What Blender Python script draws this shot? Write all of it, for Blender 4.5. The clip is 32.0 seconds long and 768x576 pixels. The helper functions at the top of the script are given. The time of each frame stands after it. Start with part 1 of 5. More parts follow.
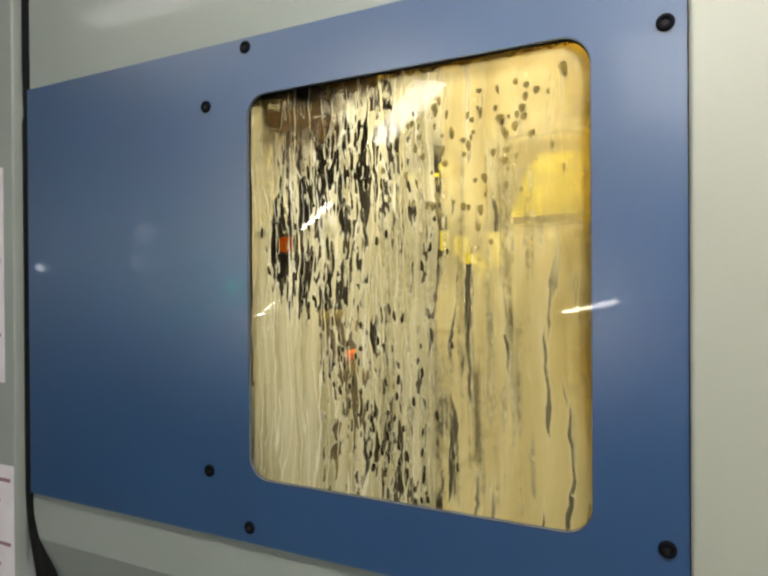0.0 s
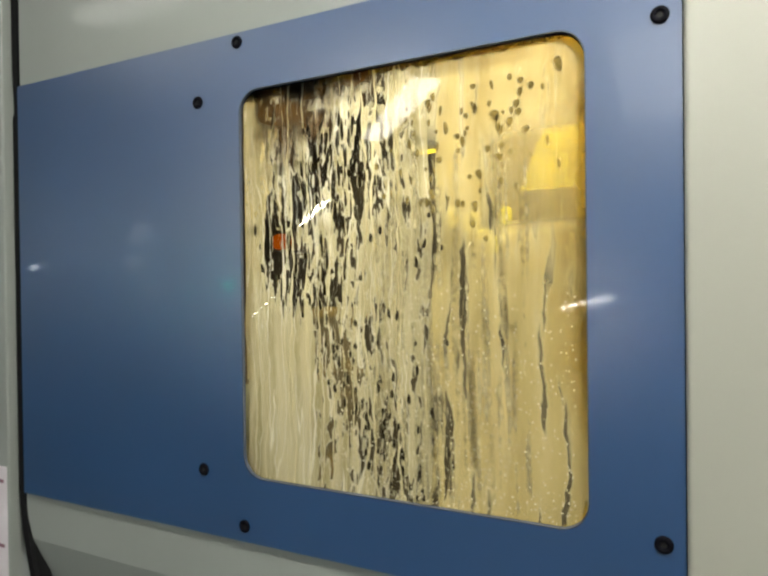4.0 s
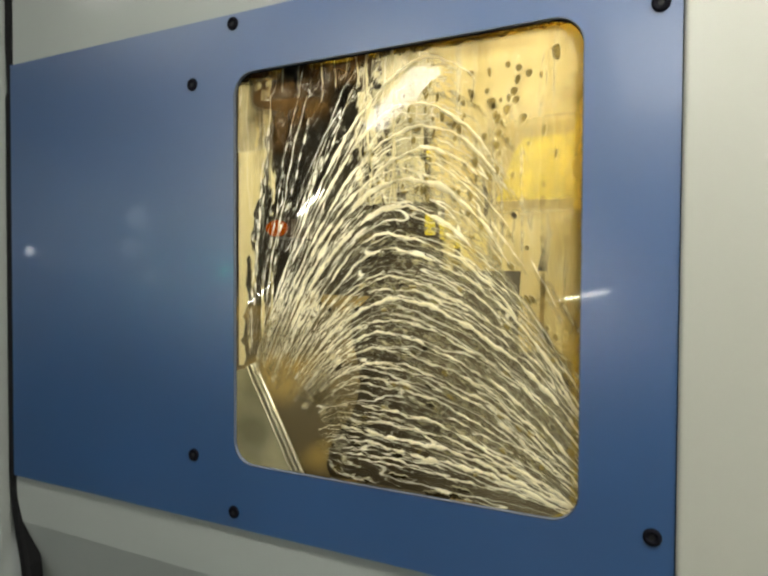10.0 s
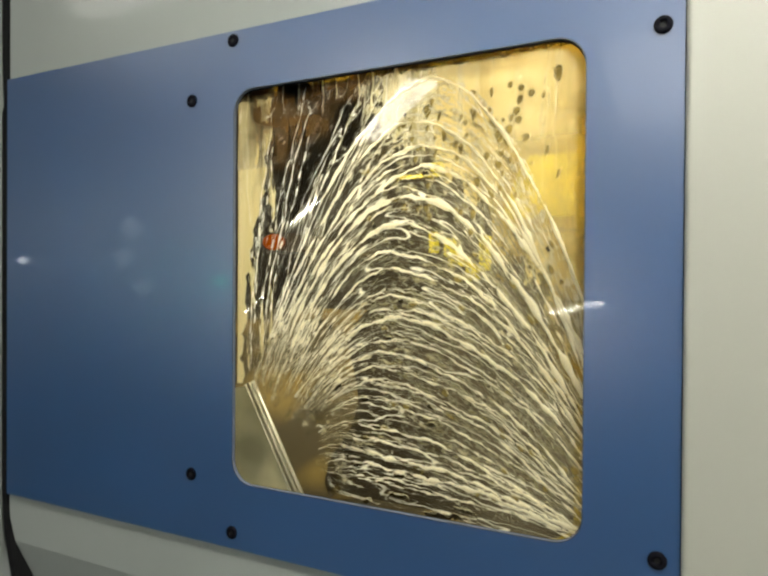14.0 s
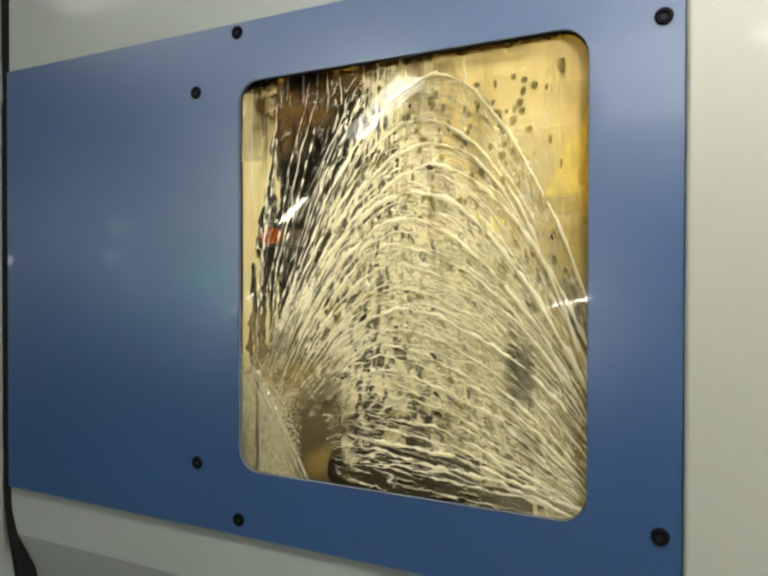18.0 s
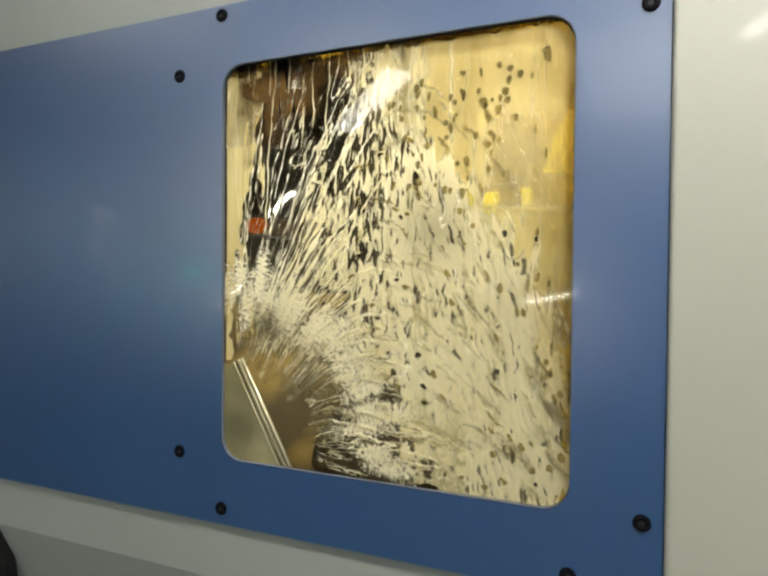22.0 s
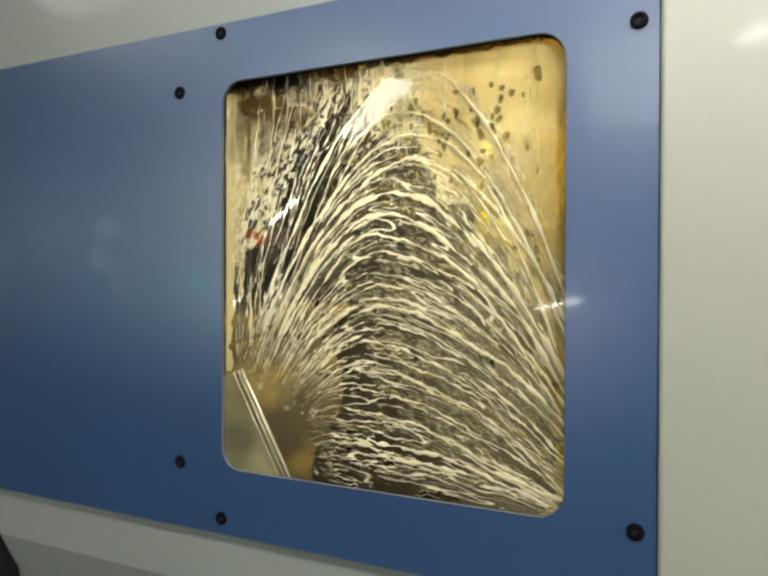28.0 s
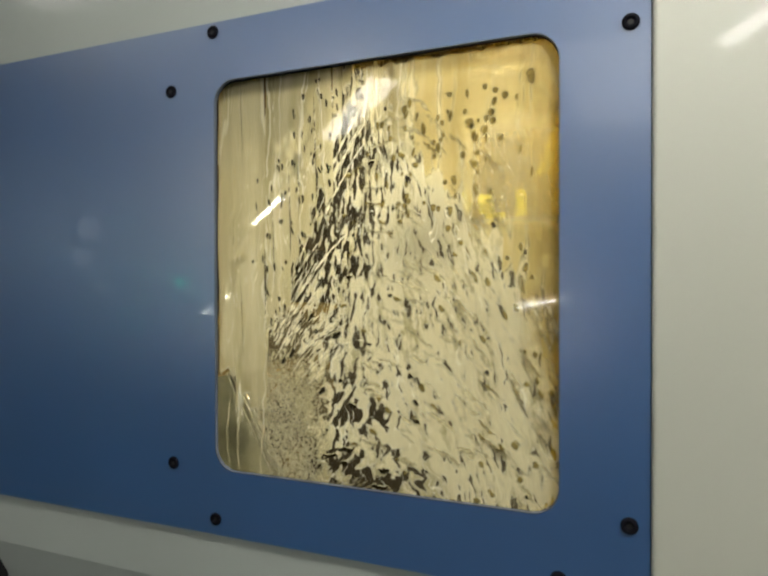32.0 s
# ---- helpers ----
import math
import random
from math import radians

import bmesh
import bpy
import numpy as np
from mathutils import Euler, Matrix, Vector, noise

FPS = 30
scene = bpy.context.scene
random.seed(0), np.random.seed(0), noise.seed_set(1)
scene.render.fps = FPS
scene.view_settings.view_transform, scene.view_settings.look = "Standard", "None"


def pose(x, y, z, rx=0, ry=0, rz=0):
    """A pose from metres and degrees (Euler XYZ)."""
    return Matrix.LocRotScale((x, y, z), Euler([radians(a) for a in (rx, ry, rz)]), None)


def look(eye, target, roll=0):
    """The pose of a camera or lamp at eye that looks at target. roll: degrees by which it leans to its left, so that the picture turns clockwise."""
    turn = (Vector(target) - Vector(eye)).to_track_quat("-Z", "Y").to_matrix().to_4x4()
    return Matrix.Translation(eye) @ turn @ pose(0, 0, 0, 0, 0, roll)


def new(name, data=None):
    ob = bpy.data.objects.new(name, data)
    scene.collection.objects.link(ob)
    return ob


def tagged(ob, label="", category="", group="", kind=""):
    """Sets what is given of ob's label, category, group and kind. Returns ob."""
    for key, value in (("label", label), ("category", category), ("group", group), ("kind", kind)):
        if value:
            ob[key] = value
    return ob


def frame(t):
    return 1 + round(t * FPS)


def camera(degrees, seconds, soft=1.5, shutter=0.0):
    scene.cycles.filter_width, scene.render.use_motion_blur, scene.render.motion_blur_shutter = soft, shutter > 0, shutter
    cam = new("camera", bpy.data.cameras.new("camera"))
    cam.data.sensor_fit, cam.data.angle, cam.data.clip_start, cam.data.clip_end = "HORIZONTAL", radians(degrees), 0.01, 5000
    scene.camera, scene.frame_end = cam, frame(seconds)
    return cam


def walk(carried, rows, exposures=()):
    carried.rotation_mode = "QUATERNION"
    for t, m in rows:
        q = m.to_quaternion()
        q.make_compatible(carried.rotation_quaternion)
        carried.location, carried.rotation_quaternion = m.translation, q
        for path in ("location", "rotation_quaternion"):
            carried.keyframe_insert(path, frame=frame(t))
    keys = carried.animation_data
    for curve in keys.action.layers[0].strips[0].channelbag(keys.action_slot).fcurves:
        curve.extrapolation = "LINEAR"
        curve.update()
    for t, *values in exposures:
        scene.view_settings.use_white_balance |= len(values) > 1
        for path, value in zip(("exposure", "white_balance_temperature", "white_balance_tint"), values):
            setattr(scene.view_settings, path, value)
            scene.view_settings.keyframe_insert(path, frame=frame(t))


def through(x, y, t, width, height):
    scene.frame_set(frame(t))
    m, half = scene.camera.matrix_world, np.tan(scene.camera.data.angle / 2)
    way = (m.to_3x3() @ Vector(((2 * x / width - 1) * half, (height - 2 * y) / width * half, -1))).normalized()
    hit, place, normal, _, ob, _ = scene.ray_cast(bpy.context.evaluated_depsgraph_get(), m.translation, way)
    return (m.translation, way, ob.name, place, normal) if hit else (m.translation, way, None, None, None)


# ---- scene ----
cam = camera(64.0, 32.0, soft=2.6)
PATH = [
    (0, (0.22, -0.455, 1.3), (-0.686, 1.328, 1.292), -0.4),
    (0.5, (0.221, -0.455, 1.298), (-0.68, 1.331, 1.288), -0.5),
    (1, (0.221, -0.454, 1.298), (-0.667, 1.338, 1.281), -0.5),
    (1.5, (0.22, -0.453, 1.297), (-0.665, 1.34, 1.274), -0.4),
    (2, (0.218, -0.454, 1.298), (-0.67, 1.338, 1.276), -0.6),
    (2.5, (0.22, -0.455, 1.299), (-0.668, 1.337, 1.289), -0.6),
    (3, (0.222, -0.453, 1.299), (-0.674, 1.335, 1.287), -0.7),
    (3.5, (0.221, -0.452, 1.299), (-0.674, 1.336, 1.284), -0.7),
    (5.5, (0.218, -0.449, 1.299), (-0.676, 1.34, 1.282), -0.8),
    (6, (0.22, -0.449, 1.299), (-0.676, 1.339, 1.289), -0.7),
    (6.5, (0.22, -0.45, 1.3), (-0.68, 1.336, 1.293), -0.7),
    (7, (0.221, -0.447, 1.298), (-0.671, 1.343, 1.29), -0.5),
    (7.5, (0.222, -0.446, 1.299), (-0.671, 1.344, 1.274), -0.7),
    (8, (0.221, -0.445, 1.298), (-0.676, 1.342, 1.259), -0.4),
    (8.5, (0.223, -0.444, 1.297), (-0.669, 1.346, 1.261), -0.3),
    (9, (0.223, -0.445, 1.298), (-0.663, 1.348, 1.255), -0.1),
    (9.5, (0.219, -0.447, 1.298), (-0.642, 1.357, 1.248), 0.3),
    (10, (0.221, -0.446, 1.297), (-0.666, 1.346, 1.248), 0.3),
    (10.5, (0.22, -0.449, 1.297), (-0.678, 1.338, 1.282), 0.4),
    (11, (0.217, -0.453, 1.294), (-0.654, 1.347, 1.276), 0.5),
    (11.5, (0.22, -0.453, 1.296), (-0.652, 1.347, 1.286), 0.9),
    (12, (0.22, -0.454, 1.294), (-0.673, 1.336, 1.287), 0.7),
    (12.5, (0.224, -0.453, 1.294), (-0.662, 1.34, 1.282), 0.5),
    (13, (0.223, -0.452, 1.295), (-0.662, 1.341, 1.28), 0.5),
    (13.5, (0.223, -0.45, 1.298), (-0.674, 1.338, 1.281), 1.0),
    (14, (0.214, -0.446, 1.304), (-0.654, 1.355, 1.287), 0.4),
    (14.5, (0.21, -0.445, 1.301), (-0.621, 1.374, 1.257), 0.8),
    (16.5, (0.188, -0.466, 1.286), (-0.568, 1.385, 1.307), 0.3),
    (17, (0.195, -0.463, 1.293), (-0.568, 1.385, 1.303), 0.7),
    (17.5, (0.206, -0.459, 1.294), (-0.582, 1.379, 1.29), 0.7),
    (18, (0.204, -0.46, 1.295), (-0.628, 1.359, 1.274), 0.1),
    (18.5, (0.207, -0.458, 1.289), (-0.603, 1.371, 1.261), -0.1),
    (19, (0.205, -0.459, 1.291), (-0.585, 1.378, 1.256), -0.1),
    (19.5, (0.208, -0.454, 1.29), (-0.581, 1.383, 1.239), 0.0),
    (20, (0.205, -0.456, 1.292), (-0.589, 1.379, 1.254), 0.2),
    (20.5, (0.204, -0.46, 1.29), (-0.587, 1.376, 1.255), 0.3),
    (21, (0.21, -0.461, 1.29), (-0.584, 1.374, 1.248), 0.2),
    (21.5, (0.209, -0.461, 1.289), (-0.585, 1.375, 1.249), 0.1),
    (22, (0.205, -0.456, 1.289), (-0.591, 1.379, 1.25), 0.5),
    (22.5, (0.207, -0.449, 1.292), (-0.583, 1.388, 1.249), 0.4),
    (23, (0.207, -0.447, 1.294), (-0.594, 1.385, 1.244), 0.5),
    (23.5, (0.208, -0.446, 1.294), (-0.596, 1.385, 1.247), 0.5),
    (24, (0.211, -0.448, 1.293), (-0.589, 1.384, 1.249), 0.3),
    (24.5, (0.212, -0.451, 1.293), (-0.588, 1.381, 1.246), 0.3),
    (25, (0.211, -0.455, 1.291), (-0.597, 1.374, 1.248), 0.2),
    (25.5, (0.212, -0.458, 1.293), (-0.595, 1.372, 1.26), 0.0),
    (27.5, (0.213, -0.458, 1.294), (-0.594, 1.372, 1.279), 0.0),
    (28, (0.213, -0.461, 1.293), (-0.592, 1.37, 1.278), 0.2),
    (28.5, (0.212, -0.466, 1.292), (-0.583, 1.369, 1.283), 0.0),
    (29, (0.212, -0.47, 1.293), (-0.561, 1.375, 1.278), 0.1),
    (29.5, (0.214, -0.47, 1.293), (-0.567, 1.371, 1.276), 0.1),
    (30, (0.213, -0.468, 1.293), (-0.57, 1.372, 1.267), -0.0),
    (30.5, (0.211, -0.466, 1.293), (-0.567, 1.377, 1.269), -0.1),
    (31, (0.208, -0.467, 1.293), (-0.559, 1.38, 1.269), 0.1),
    (31.5, (0.206, -0.468, 1.291), (-0.547, 1.385, 1.279), -0.2),
    (32, (0.206, -0.466, 1.293), (-0.553, 1.384, 1.275), -0.1),
]
walk(cam, [(t, look(eye, target, roll)) for t, eye, target, roll in PATH], exposures=[(0, -0.07), (10, -0.04), (19, -0.05), (24, -0.08), (30.5, -0.13), (32, -0.26)])
ZC = 1.30                      # height of the window's middle
WX, WT, WB = 0.154, 0.178, -0.180   # half width, top and bottom of the window

# ---- world and lights ----
world = bpy.data.worlds.new("hall_world")
scene.world = world
world.use_nodes = True
world.node_tree.nodes["Background"].inputs[0].default_value = (0.6, 0.66, 0.7, 1)
world.node_tree.nodes["Background"].inputs[1].default_value = 0.02


def area_lamp(name, m, sx, sy, watts, color):
    d = bpy.data.lights.new(name, "AREA")
    d.shape, d.size, d.size_y, d.energy, d.color = "RECTANGLE", sx, sy, watts, color
    ob = new(name, d)
    ob.matrix_world = m
    return ob


HALL = (1.0, 0.985, 0.88)
# unseen fill lamps, added to brighten door and column from above
FILL_LAMPS = [(0.54, -0.40, 2.02, 17.5), (-2.4, -2.0, 2.83, 0.5), (2.3, -2.4, 2.83, 0.4)]
for lx, ly, lz, w in FILL_LAMPS:
    area_lamp("ceiling_lamp_light", look((lx, ly, lz), (lx, ly, 0)), 1.0, 0.16, w, HALL)
area_lamp("work_lamp_light", look((0.05, 0.30, 1.755), (0.02, 0.0, 1.34)), 0.46, 0.20, 7.8, (1.0, 0.995, 1.0))
area_lamp("door_lamp_light", look((0.10, 0.050, 1.585), (0.09, 0.06, 1.30)), 0.16, 0.03, 0.45, (1.0, 0.70, 0.20))


# ---- materials ----
def nodes_of(name):
    m = bpy.data.materials.new(name)
    m.use_nodes = True
    nt = m.node_tree
    return m, nt, nt.nodes["Principled BSDF"], nt.nodes["Material Output"]


def add(nt, kind, **inputs):
    n = nt.nodes.new(kind)
    for k, v in inputs.items():
        n.inputs[k.replace("_", " ")].default_value = v
    return n


def noise_tex(nt, scale, detail=4.0, stretch=(1, 1, 1), where="Object"):
    co = nt.nodes.new("ShaderNodeTexCoord")
    mp = nt.nodes.new("ShaderNodeMapping")
    mp.inputs["Scale"].default_value = stretch
    nt.links.new(co.outputs[where], mp.inputs["Vector"])
    n = add(nt, "ShaderNodeTexNoise", Scale=scale, Detail=detail)
    nt.links.new(mp.outputs[0], n.inputs["Vector"])
    return n


def ramp(nt, src, lo, hi, a, b):
    r = nt.nodes.new("ShaderNodeValToRGB")
    e = r.color_ramp.elements
    e[0].position, e[0].color = lo, (*a, 1)
    e[1].position, e[1].color = hi, (*b, 1)
    nt.links.new(src, r.inputs[0])
    return r


def surface(name, color, rough, vary=0.10, scale=9.0, metal=0.0, bump=0.0, bump_scale=400.0, coat=0.0, coat_rough=0.05, spec=0.5):
    """A painted, plastic or metal surface with two scales of variation."""
    m, nt, p, out = nodes_of(name)
    n = noise_tex(nt, scale, 5)
    c1 = tuple(c * (1 - vary) for c in color)
    c2 = tuple(min(1, c * (1 + vary)) for c in color)
    r = ramp(nt, n.outputs["Fac"], 0.3, 0.7, c1, c2)
    nt.links.new(r.outputs[0], p.inputs["Base Color"])
    n2 = noise_tex(nt, scale * 14, 3)
    mr = add(nt, "ShaderNodeMapRange")
    mr.inputs["To Min"].default_value, mr.inputs["To Max"].default_value = max(0.02, rough * 0.88), min(1, rough * 1.12)
    nt.links.new(n2.outputs["Fac"], mr.inputs["Value"])
    nt.links.new(mr.outputs[0], p.inputs["Roughness"])
    p.inputs["Metallic"].default_value = metal
    p.inputs["Specular IOR Level"].default_value = spec
    p.inputs["Coat Weight"].default_value = coat
    p.inputs["Coat Roughness"].default_value = coat_rough
    if bump:
        nb = noise_tex(nt, bump_scale, 3)
        b = add(nt, "ShaderNodeBump", Strength=bump, Distance=0.001)
        nt.links.new(nb.outputs["Fac"], b.inputs["Height"])
        nt.links.new(b.outputs[0], p.inputs["Normal"])
    return m


def glow(name, color, strength):
    m, nt, p, out = nodes_of(name)
    e = add(nt, "ShaderNodeEmission", Color=(*color, 1), Strength=strength)
    nt.links.new(e.outputs[0], out.inputs[0])
    return m


def pane_glass(name, tint):
    """Clear plate: see-through, with a mirror gloss by Fresnel."""
    m, nt, p, out = nodes_of(name)
    t = add(nt, "ShaderNodeBsdfTransparent", Color=(*tint, 1))
    g = add(nt, "ShaderNodeBsdfGlossy", Roughness=0.014)
    f = add(nt, "ShaderNodeFresnel", IOR=1.20)
    mx = nt.nodes.new("ShaderNodeMixShader")
    nt.links.new(f.outputs[0], mx.inputs[0])
    nt.links.new(t.outputs[0], mx.inputs[1])
    nt.links.new(g.outputs[0], mx.inputs[2])
    nt.links.new(mx.outputs[0], out.inputs[0])
    return m


def milk(name, light, dark, solid_lo, solid_hi, stretch, scale, rough=0.35, through=0.35, holes=False):
    """Milky coolant: diffuse and translucent, thin in streaks."""
    m, nt, p, out = nodes_of(name)
    n = noise_tex(nt, scale, 5, stretch)
    r = ramp(nt, n.outputs["Fac"], 0.34, 0.66, dark, light)
    d = add(nt, "ShaderNodeBsdfPrincipled", Roughness=rough)
    d.inputs["Specular IOR Level"].default_value = 0.25
    nt.links.new(r.outputs[0], d.inputs["Base Color"])
    tl = add(nt, "ShaderNodeBsdfTranslucent")
    nt.links.new(r.outputs[0], tl.inputs["Color"])
    mx = add(nt, "ShaderNodeMixShader", Fac=through)
    nt.links.new(d.outputs[0], mx.inputs[1])
    nt.links.new(tl.outputs[0], mx.inputs[2])
    tr = add(nt, "ShaderNodeBsdfTransparent", Color=(1, 0.97, 0.85, 1))
    n2 = noise_tex(nt, scale * 1.7, 6, stretch)
    mr = add(nt, "ShaderNodeMapRange")
    for k, v in (("From Min", 0.35), ("From Max", 0.65), ("To Min", solid_lo), ("To Max", solid_hi)):
        mr.inputs[k].default_value = v
    nt.links.new(n2.outputs["Fac"], mr.inputs["Value"])
    m2 = nt.nodes.new("ShaderNodeMixShader")
    solid = mr.outputs[0]
    if holes:
        # small clear specks, thicker towards the side where the jet strikes
        hn = noise_tex(nt, 110.0, 5, (1.2, 1, 0.7))
        co = nt.nodes.new("ShaderNodeAttribute")
        co.attribute_name = "thin"
        th = add(nt, "ShaderNodeMapRange")
        for k, v in (("From Min", 0.0), ("From Max", 1.0), ("To Min", 0.80), ("To Max", 0.22)):
            th.inputs[k].default_value = v
        nt.links.new(co.outputs["Fac"], th.inputs["Value"])
        df = add(nt, "ShaderNodeMath")
        df.operation = "SUBTRACT"
        nt.links.new(th.outputs[0], df.inputs[0])
        nt.links.new(hn.outputs["Fac"], df.inputs[1])
        st = add(nt, "ShaderNodeMapRange")
        st.inputs["From Min"].default_value, st.inputs["From Max"].default_value = -0.02, 0.02
        nt.links.new(df.outputs[0], st.inputs["Value"])
        mu = add(nt, "ShaderNodeMath")
        mu.operation = "MULTIPLY"
        nt.links.new(st.outputs[0], mu.inputs[0])
        nt.links.new(solid, mu.inputs[1])
        solid = mu.outputs[0]
    if holes:
        sp = nt.nodes.new("ShaderNodeAttribute")
        sp.attribute_name = "body"
        mu = add(nt, "ShaderNodeMath")
        mu.operation = "MULTIPLY"
        nt.links.new(sp.outputs["Fac"], mu.inputs[0])
        nt.links.new(solid, mu.inputs[1])
        solid = mu.outputs[0]
    nt.links.new(solid, m2.inputs[0])
    nt.links.new(tr.outputs[0], m2.inputs[1])
    nt.links.new(mx.outputs[0], m2.inputs[2])
    nt.links.new(m2.outputs[0], out.inputs[0])
    return m


WHITE = surface("door_white_paint", (0.285, 0.305, 0.285), 0.40, 0.025, 5, bump=0.03, bump_scale=700, coat=0.15, coat_rough=0.06, spec=0.4)
# column's white, with the brighter, warmer light on it put into the colour
LIT_WHITE = surface("column_cream_paint", (0.345, 0.345, 0.295), 0.40, 0.025, 5, bump=0.03, bump_scale=700, coat=0.15, coat_rough=0.06, spec=1.0)
BLUE = surface("panel_blue_paint", (0.0110, 0.055, 0.160), 0.31, 0.07, 7, bump=0.02, bump_scale=900, coat=0.17, coat_rough=0.03, spec=1.0)
BLUE.node_tree.nodes["Principled BSDF"].inputs["IOR"].default_value = 1.75
LIP = surface("cut_panel_edge", (0.07, 0.085, 0.115), 0.35, 0.1, 40)
BLACK = surface("black_rubber", (0.006, 0.006, 0.0065), 0.7, 0.2, 30, spec=0.12)
SCREW = surface("black_oxide_steel", (0.005, 0.005, 0.008), 0.7, 0.3, 200, spec=0.05)
SOCKET = surface("screw_socket", (0.004, 0.004, 0.004), 0.8, 0.1, 200)
GLASS = pane_glass("pane_plate", (0.97, 0.95, 0.86))
# grey sheet coloured this dark because so little light gets inside
DARK_IN = surface("sooty_enclosure_sheet", (0.085, 0.064, 0.042), 0.5, 0.3, 6)
OCHRE, nt, p, out = nodes_of("oily_ochre_sheet")
p.inputs["Roughness"].default_value = 0.5
nt.links.new(ramp(nt, noise_tex(nt, 11.0, 1.0).outputs["Fac"], 0.48, 0.70, (0.075, 0.058, 0.027), (0.30, 0.21, 0.060)).outputs[0], p.inputs["Base Color"])
def acrylic(name, color, clear):
    """Tinted see-through plastic that also scatters some light."""
    m, nt, p, out = nodes_of(name)
    n = noise_tex(nt, 60, 4)
    r = ramp(nt, n.outputs["Fac"], 0.3, 0.7, tuple(c * 0.8 for c in color), color)
    t = nt.nodes.new("ShaderNodeBsdfTransparent")
    tl = nt.nodes.new("ShaderNodeBsdfTranslucent")
    nt.links.new(r.outputs[0], t.inputs[0])
    nt.links.new(r.outputs[0], tl.inputs[0])
    mx = add(nt, "ShaderNodeMixShader", Fac=1 - clear)
    nt.links.new(t.outputs[0], mx.inputs[1])
    nt.links.new(tl.outputs[0], mx.inputs[2])
    nt.links.new(mx.outputs[0], out.inputs[0])
    return m


YELLOW = acrylic("amber_acrylic", (1.0, 0.93, 0.22), 0.30)
AMBER = acrylic("amber_edge_plate", (0.72, 0.60, 0.17), 0.12)
HAZE = acrylic("hazy_amber_sheet", (0.66, 0.55, 0.27), 0.10)
STEEL = surface("wet_steel", (0.85, 0.82, 0.68), 0.25, 0.1, 40, metal=0.35)
BRUSHED = surface("dull_wet_steel", (0.46, 0.43, 0.31), 0.4, 0.25, 90, metal=0.2)
PLATE = surface("wet_grey_green_plate", (0.58, 0.57, 0.43), 0.3, 0.35, 18)
FILM = milk("milky_coolant_film", (0.75, 0.70, 0.52), (0.58, 0.53, 0.36), 0.86, 0.98, (14, 1, 3.0), 2.6, 0.35, 0.5, holes=True)
RUN = milk("milky_coolant_run", (0.86, 0.82, 0.64), (0.70, 0.65, 0.46), 0.92, 1.0, (40, 1, 6), 3.0, 0.35, 0.6)
STRAND = milk("milky_coolant_strand", (0.97, 0.95, 0.86), (0.88, 0.85, 0.72), 1.0, 1.0, (30, 30, 30), 4.0, 0.3, 0.5)
GRIME = milk("brown_grime", (0.22, 0.13, 0.03), (0.10, 0.05, 0.015), 0.25, 0.9, (3, 1, 1), 60.0, 0.5, 0.4)


